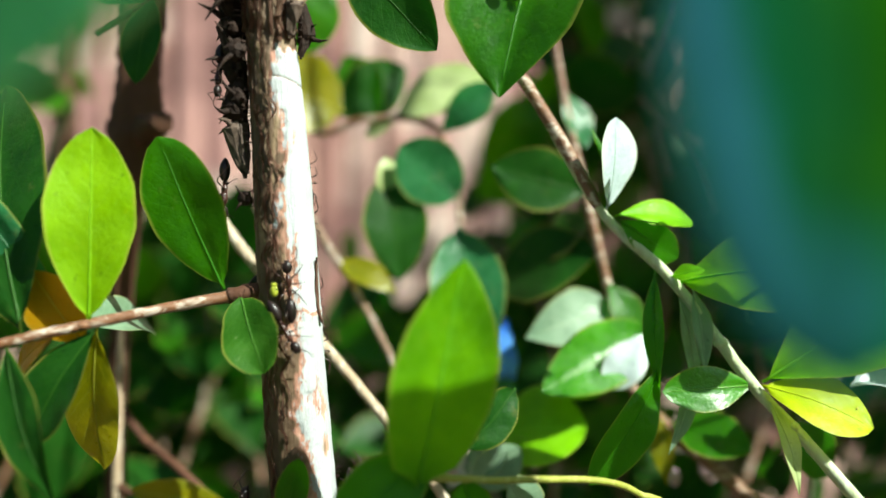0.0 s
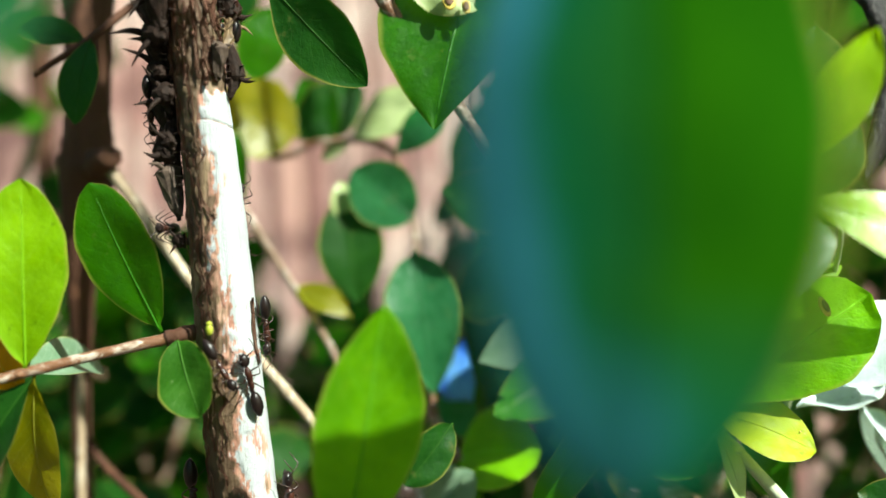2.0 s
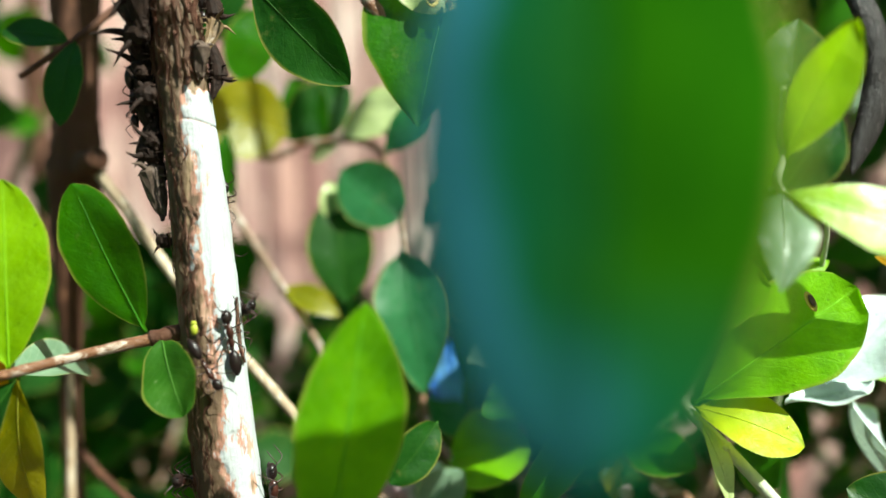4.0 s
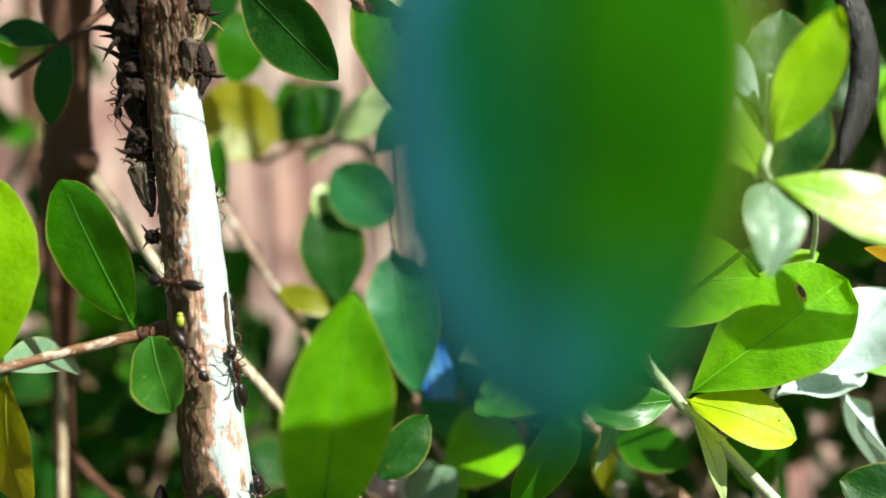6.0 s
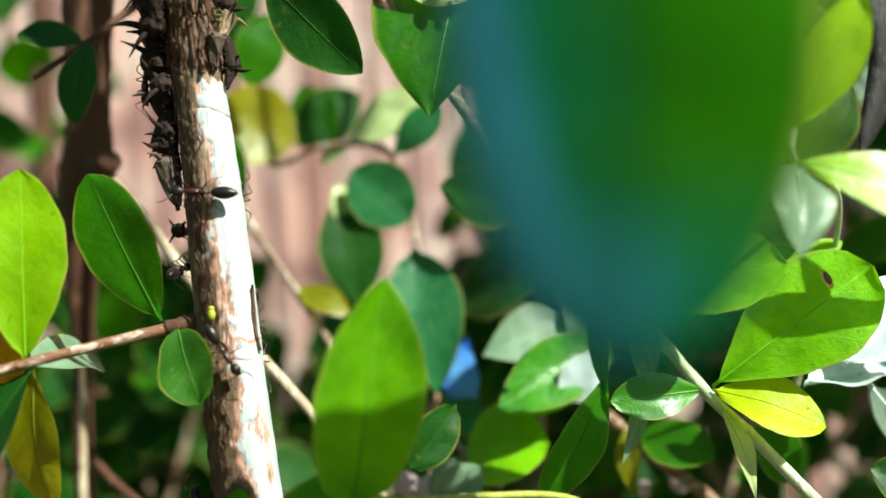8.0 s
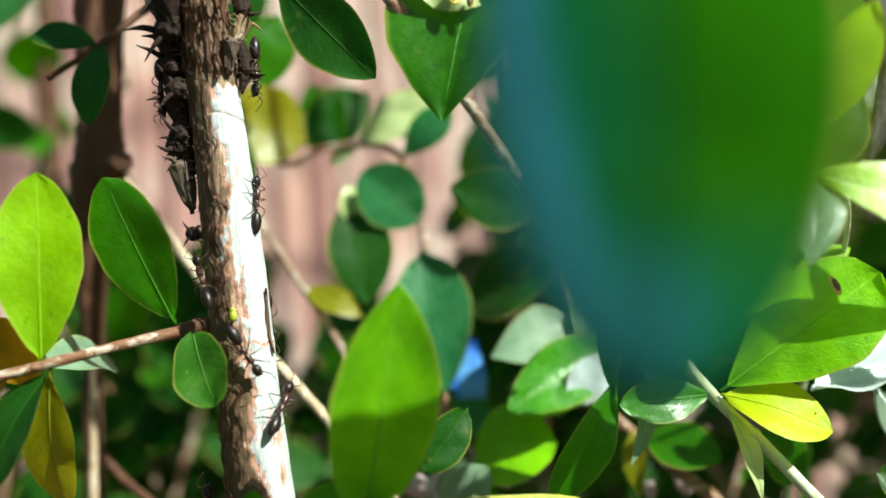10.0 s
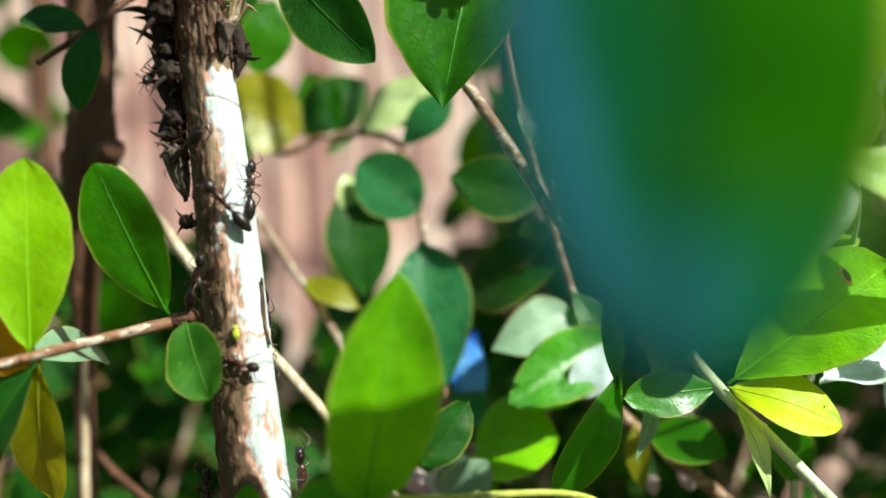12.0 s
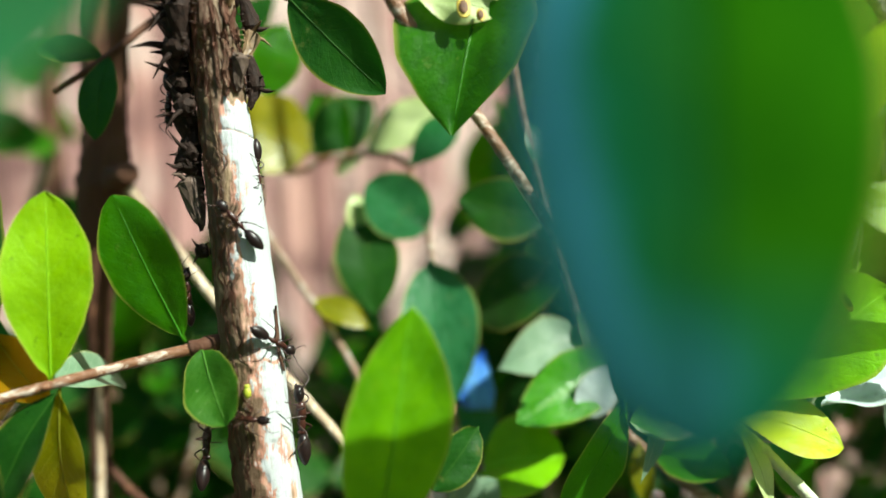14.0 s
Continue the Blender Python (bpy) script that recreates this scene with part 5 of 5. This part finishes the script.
ANT_ROWS = [  # seconds, x, y, z (mm), heading, around the stem (degrees)
    # guard
    [(0.00, -27.0, 97.2, 21.7, 160, -90), (0.50, -27.0, 97.2, 20.9, 200, -90), (0.75, -24.6, 97.2, 21.2, 155, -90), (1.00, -27.0, 97.2, 21.5, 110, -90), (1.50, -27.0, 97.2, 22.6, 100, -90), (1.75, -24.6, 97.2, 22.6, 145, -90), (2.00, -27.0, 97.2, 22.6, 190, -90), (2.50, -26.7, 97.1, 24.3, 180, -90), (5.00, -27.1, 97.1, 23.4, 190, -90), (5.50, -27.1, 97.1, 23.9, 190, -90), (6.00, -27.1, 97.1, 23.9, 160, -90), (6.50, -27.2, 97.0, 25.5, 110, -90), (7.00, -27.2, 96.9, 25.9, 110, -90), (7.50, -27.2, 96.9, 26.3, 120, -90), (8.00, -27.1, 97.0, 25.1, 170, -90), (10.50, -27.1, 97.1, 24.3, 180, -90), (10.75, -24.7, 97.1, 24.4, 145, -90), (11.00, -27.1, 97.1, 24.6, 110, -90), (11.50, -27.1, 97.0, 25.2, 150, -90), (12.00, -27.1, 97.1, 24.2, 120, -90), (12.25, -24.7, 97.1, 24.1, 155, -90), (12.50, -27.1, 97.1, 23.9, 190, -90), (12.75, -24.7, 97.1, 24.6, 155, -90), (13.00, -27.1, 97.0, 25.3, 120, -90), (13.50, -27.1, 97.0, 25.1, 170, -90), (14.00, -27.1, 97.0, 25.1, 170, -90)],
    # leafside
    [(0.00, -26.5, 97.7, 7.3, 170, -90), (0.17, -24.1, 97.7, 7.4, 117, -90), (0.33, -24.1, 97.7, 7.4, 63, -90), (0.50, -26.5, 97.7, 7.5, 10, -90), (1.00, -26.5, 97.7, 8.3, -30, -90), (1.50, -26.6, 97.6, 10.7, 5, -90), (1.75, -24.1, 97.7, 9.2, 48, -90), (2.00, -25.5, 97.7, 7.7, 90, -90), (2.25, -24.1, 97.7, 7.8, 145, -90), (2.50, -25.6, 97.7, 7.9, 200, -90), (3.75, -23.4, 100.0, 5.2, 190, -120), (5.00, -21.6, 101.7, 2.5, 180, -150), (5.50, -21.5, 101.8, 0.2, 180, -150), (8.00, -21.6, 101.8, 1.0, 180, -150), (14.00, -21.1, 102.0, 0.9, 180, -156)],
    # node
    [(0.0, -18.5, 93.0, -9.1, 150, -1), (0.5, -18.2, 93.0, -9.0, 150, 2), (1.0, -18.3, 93.0, -8.7, 150, 1), (1.5, -18.4, 93.0, -8.6, 150, 0), (2.0, -18.4, 93.0, -8.6, 150, 0), (2.5, -18.4, 93.0, -8.4, 150, 0), (5.0, -18.2, 93.0, -8.7, 150, 2), (5.5, -18.5, 93.0, -8.5, 150, -1), (6.0, -18.5, 93.0, -8.2, 150, -1), (6.5, -18.3, 93.0, -8.4, 150, 1), (7.0, -18.2, 93.0, -8.2, 150, 2), (7.5, -18.2, 93.0, -8.4, 150, 2), (8.0, -18.1, 93.0, -8.4, 150, 4), (10.5, -17.1, 93.2, -8.2, 150, 15), (11.0, -16.9, 93.2, -8.5, 150, 18), (11.5, -16.7, 93.3, -8.6, 150, 20), (12.0, -18.6, 94.1, -10.3, 110, -3), (12.5, -18.6, 94.0, -12.5, 110, -5), (13.0, -18.6, 94.0, -12.9, 100, -6), (13.5, -19.2, 93.6, -13.0, 95, -15), (14.0, -19.1, 93.6, -13.9, 95, -14)],
    # climber
    [(0.00, -18.0, 93.5, -4.9, 355, 13), (0.25, -16.0, 94.6, -1.9, 362, 44), (0.50, -15.0, 96.7, 1.2, 368, 74), (1.00, -16.6, 97.3, 18.6, 368, 90), (1.50, -16.0, 97.0, 25.6, 350, 90), (2.00, -16.5, 96.5, 33.6, 360, 90), (2.50, -16.2, 96.5, 40.4, 360, 90), (3.75, -17.9, 98.5, 40.8, 360, 120), (5.00, -19.4, 99.9, 41.2, 360, 150), (8.00, -19.4, 99.9, 41.1, 360, 150), (14.00, -19.4, 99.9, 40.6, 360, 150)],
    # walker
    [(0.00, -17.3, 101.6, 4.2, 180, 150), (0.50, -17.3, 101.6, 4.3, 180, 150), (1.00, -17.1, 101.7, 1.9, 180, 150), (1.25, -14.8, 98.1, 1.4, 176, 93), (1.50, -16.7, 94.2, 0.9, 172, 36), (2.00, -14.3, 98.0, -4.7, 170, 90), (2.25, -14.9, 100.3, -5.3, 175, 120), (2.50, -16.6, 102.0, -5.9, 180, 150), (3.33, -15.5, 101.0, -4.0, 237, 130), (4.17, -14.8, 99.5, -2.2, 293, 110), (5.00, -13.9, 97.9, -0.3, 350, 90), (5.17, -14.5, 98.0, -2.6, 293, 90), (5.33, -14.4, 98.0, -4.9, 237, 90), (5.50, -13.1, 98.0, -7.1, 180, 90), (5.75, -14.8, 100.4, -7.2, 180, 120), (6.00, -16.5, 102.1, -7.2, 180, 150), (8.00, -16.4, 102.1, -10.1, 180, 150), (14.00, -16.5, 102.1, -7.5, 180, 150)],
    # crosser
    [(0.00, -16.1, 102.3, -13.8, 0, 150), (0.50, -16.2, 102.2, -13.1, 0, 150), (1.00, -16.1, 102.3, -14.5, 0, 150), (1.25, -13.9, 99.0, -12.1, 0, 100), (1.50, -15.1, 95.1, -9.7, 0, 51), (2.00, -15.4, 94.7, -11.2, -15, 44), (2.50, -15.9, 94.3, -9.9, -20, 36), (5.00, -15.1, 95.6, -5.6, -5, 59), (5.50, -14.5, 96.1, -11.7, -20, 64), (6.00, -14.4, 96.4, -11.1, -15, 69), (6.50, -13.8, 98.0, -5.1, 0, 90), (7.00, -17.6, 94.0, 10.5, -50, 33), (7.50, -18.3, 93.7, 11.7, -85, 23), (8.00, -19.7, 93.4, 10.2, -85, 3), (8.83, -23.1, 94.7, 11.7, -110, -48), (9.67, -24.2, 98.2, 13.2, -135, -99), (10.50, -22.2, 101.1, 14.7, -160, -150), (14.00, -22.2, 101.1, 13.7, -160, -150)],
    # edge
    [(0.00, -21.4, 101.9, -2.7, 300, 210), (2.50, -20.0, 102.2, 3.3, 300, 187), (5.00, -21.1, 102.0, 1.2, 300, 203), (5.17, -23.8, 98.7, 0.8, 302, 260), (5.33, -22.4, 94.6, 0.5, 303, 317), (5.50, -18.2, 93.5, 0.1, 305, 373), (6.00, -20.2, 93.5, 0.5, 280, 348), (6.50, -19.9, 93.4, 2.3, 280, 353), (7.00, -20.3, 93.5, 2.9, 270, 349), (7.50, -22.5, 94.6, 2.6, 275, 316), (8.00, -24.2, 97.9, 1.3, 280, 270), (9.25, -23.3, 95.8, 0.5, 312, 297), (10.50, -21.8, 94.2, -0.4, 345, 325), (11.00, -22.4, 94.7, -1.2, 365, 315), (11.50, -21.8, 94.2, -0.7, 350, 325), (12.00, -22.5, 94.8, -1.1, 390, 314), (12.50, -22.5, 94.9, -1.0, 390, 313), (12.75, -23.4, 96.3, -2.5, 340, 291), (13.00, -24.4, 98.0, -4.0, 290, 270), (13.17, -23.7, 98.0, -3.7, 333, 270), (13.33, -23.7, 98.0, -3.5, 377, 270), (13.50, -26.0, 98.0, -3.2, 420, 270), (14.00, -26.1, 97.9, 0.6, 370, 270)],
    # riser
    [(0.00, -14.9, 103.2, -30.2, 0, 150), (8.00, -16.2, 103.3, -24.5, 0, 161), (9.25, -13.5, 99.9, -19.1, 24, 108), (10.50, -14.6, 95.5, -13.7, 48, 56), (11.00, -12.9, 98.1, -9.6, 5, 90), (11.50, -14.9, 96.7, 2.9, -30, 75), (12.00, -18.2, 93.7, 7.5, -40, 21), (12.50, -19.6, 93.4, 9.0, -40, 2), (13.00, -19.4, 93.4, 8.4, -70, 5), (13.50, -20.5, 93.4, 8.4, -75, -10), (14.00, -18.4, 93.6, 8.9, -40, 19)],
    # topper
    [(0.00, -19.2, 99.9, 34.2, 180, 150), (8.00, -19.3, 99.9, 38.1, 180, 150), (9.25, -17.6, 98.5, 30.9, 188, 120), (10.50, -15.4, 97.1, 23.6, 195, 90), (11.00, -17.2, 95.2, 20.3, 215, 59), (11.25, -18.9, 93.6, 19.1, 240, 22), (11.50, -21.4, 93.4, 18.0, 265, -14), (12.00, -22.8, 94.4, 14.6, 250, -41), (12.50, -25.4, 97.7, 9.4, 200, -90), (13.00, -25.5, 97.7, 8.5, 180, -90), (13.25, -23.5, 99.9, 7.6, 180, -120), (13.50, -21.8, 101.5, 6.6, 180, -150), (14.00, -21.8, 101.5, 5.8, 180, -150)],
    # backer
    [(0.0, -17.5, 101.5, 7.5, 0, 150), (2.5, -17.7, 101.3, 9.9, 0, 150), (5.0, -17.7, 101.3, 9.7, 0, 150), (8.0, -17.6, 101.4, 8.9, 0, 150), (9.25, -16.4, 99.1, 9.3, 5, 110), (10.5, -16.2, 96.1, 9.6, 10, 69), (11.0, -16.2, 96.6, 10.4, 10, 75), (11.5, -16.4, 97.6, 10.2, 10, 90), (12.0, -16.2, 96.3, 9.5, 10, 71), (12.5, -16.2, 97.6, 10.2, 10, 90), (13.0, -15.8, 97.6, 9.5, 10, 90), (13.5, -16.1, 96.4, 9.0, 10, 73), (13.67, -16.4, 96.8, 11.2, 67, 79), (13.83, -16.6, 97.1, 13.5, 123, 84), (14.0, -17.2, 97.5, 15.8, 180, 90)],
    # lowleft
    [(0.00, -24.4, 99.0, -34.2, 0, -90), (0.50, -24.0, 98.9, -29.4, 0, -90), (1.00, -23.0, 98.7, -25.2, 5, -90), (1.12, -22.6, 98.7, -24.4, 50, -90), (1.25, -22.7, 98.6, -23.5, 95, -90), (1.38, -22.7, 98.6, -22.7, 140, -90), (1.50, -23.8, 98.5, -21.8, 185, -90), (2.00, -23.8, 98.7, -25.9, 185, -90), (2.50, -23.8, 98.9, -28.4, 180, -90), (3.12, -22.5, 98.8, -26.4, 135, -90), (3.75, -22.6, 98.7, -24.5, 90, -90), (4.38, -22.7, 98.6, -22.6, 45, -90), (5.00, -23.5, 98.5, -20.7, 0, -90), (5.50, -24.6, 98.7, -25.0, 0, -90), (5.62, -22.5, 98.8, -26.2, 45, -90), (5.75, -22.4, 98.8, -27.3, 90, -90), (5.88, -22.4, 98.9, -28.5, 135, -90), (6.00, -24.7, 98.9, -29.6, 180, -90), (6.50, -22.3, 98.9, -29.7, 135, -90), (7.00, -22.3, 99.0, -29.9, 90, -90), (7.50, -22.3, 99.0, -30.0, 45, -90), (8.00, -24.0, 99.0, -30.1, 0, -90), (10.50, -23.9, 98.9, -29.7, 0, -90), (12.00, -23.4, 98.9, -28.6, 0, -90), (12.50, -24.3, 98.6, -23.2, -20, -90), (13.00, -21.8, 95.5, -19.7, 10, -52), (13.50, -24.4, 98.4, -19.2, -20, -90), (14.00, -24.9, 98.4, -18.4, -25, -90)],
    # lowright
    [(0.00, -11.5, 99.0, -32.1, 0, 90), (2.50, -12.5, 98.8, -27.3, 0, 90), (5.00, -12.7, 98.8, -26.8, 0, 90), (5.50, -13.0, 97.0, -27.0, 0, 68), (6.50, -12.6, 98.8, -31.0, 0, 90), (8.00, -12.4, 98.9, -34.0, 0, 90), (10.50, -12.4, 98.9, -34.5, 0, 90), (11.50, -12.4, 98.9, -33.0, 0, 90), (12.00, -12.3, 98.7, -26.5, 0, 90), (12.50, -13.0, 98.4, -19.6, -10, 90), (13.00, -12.7, 98.3, -17.1, -5, 90), (13.50, -13.5, 98.3, -16.6, -5, 90), (14.00, -13.4, 98.2, -15.8, -5, 90)],
    # late
    [(0.00, -16.7, 102.0, -5.5, 180, 150), (8.00, -16.7, 102.0, -4.8, 180, 150), (12.00, -16.6, 102.0, -5.8, 180, 150), (12.50, -16.6, 102.0, -6.1, 180, 150), (13.00, -16.6, 102.0, -6.3, 170, 150), (13.25, -14.3, 98.5, -6.0, 155, 95), (13.50, -16.0, 94.5, -5.6, 140, 41), (14.00, -15.5, 95.1, -5.1, 120, 50)],
]
first_ant = ant_body()
ants = [first_ant] + [copy_thing(first_ant, Matrix.Identity(4)) for _ in ANT_ROWS[1:]]
for n, ob in enumerate(ants):
    ob.scale = (0.98 + 0.04 * (n % 3) + (0.28 if n in (10, 11) else -0.12 if n == 2 else 0),) * 3

NYMPH = plain_material("nymph_yellow_green", (0.24, 0.27, 0.02), (0.42, 0.44, 0.04), 1200, 0.4)
bm = bmesh.new()
ball_into(bm, Vector((0, 0, 0)), (0.75 * MM, 0.48 * MM, 0.42 * MM))
ball_into(bm, Vector((0.7 * MM, 0, 0)), (0.32 * MM, 0.40 * MM, 0.32 * MM), 10, 8)
nymph = tagged(part("nymph", bm, NYMPH), "tiny yellow-green nymph tended by an ant", "nymph")


def motions():
    for n, (ob, rows) in enumerate(zip(ants, ANT_ROWS)):
        walk(ob, [(t, stance((x, y, z), h, a)) for t, x, y, z, h, a in rows])
        # the legs swing to and fro, in two alternating sets of three
        for i, leg in enumerate(c for c in ob.children if c.name.startswith("leg")):
            side = 1 if i < 3 else -1
            walk(leg, [(k * 0.25, pose(0, 0, 0, 0, 0, 7 * side * math.sin(k * 2.3 + n + math.pi * (i % 2)))) for k in range(57)])
    rows = ANT_ROWS[2]
    walk(nymph, [(t, stance((x - 1.2, y + 0.1, z + 4.2) if t < 12 else (x + 0.7, y - 0.2, z + 3.0), 0, a - 14 if t < 12 else a)) for t, x, y, z, h, a in rows])


motions()
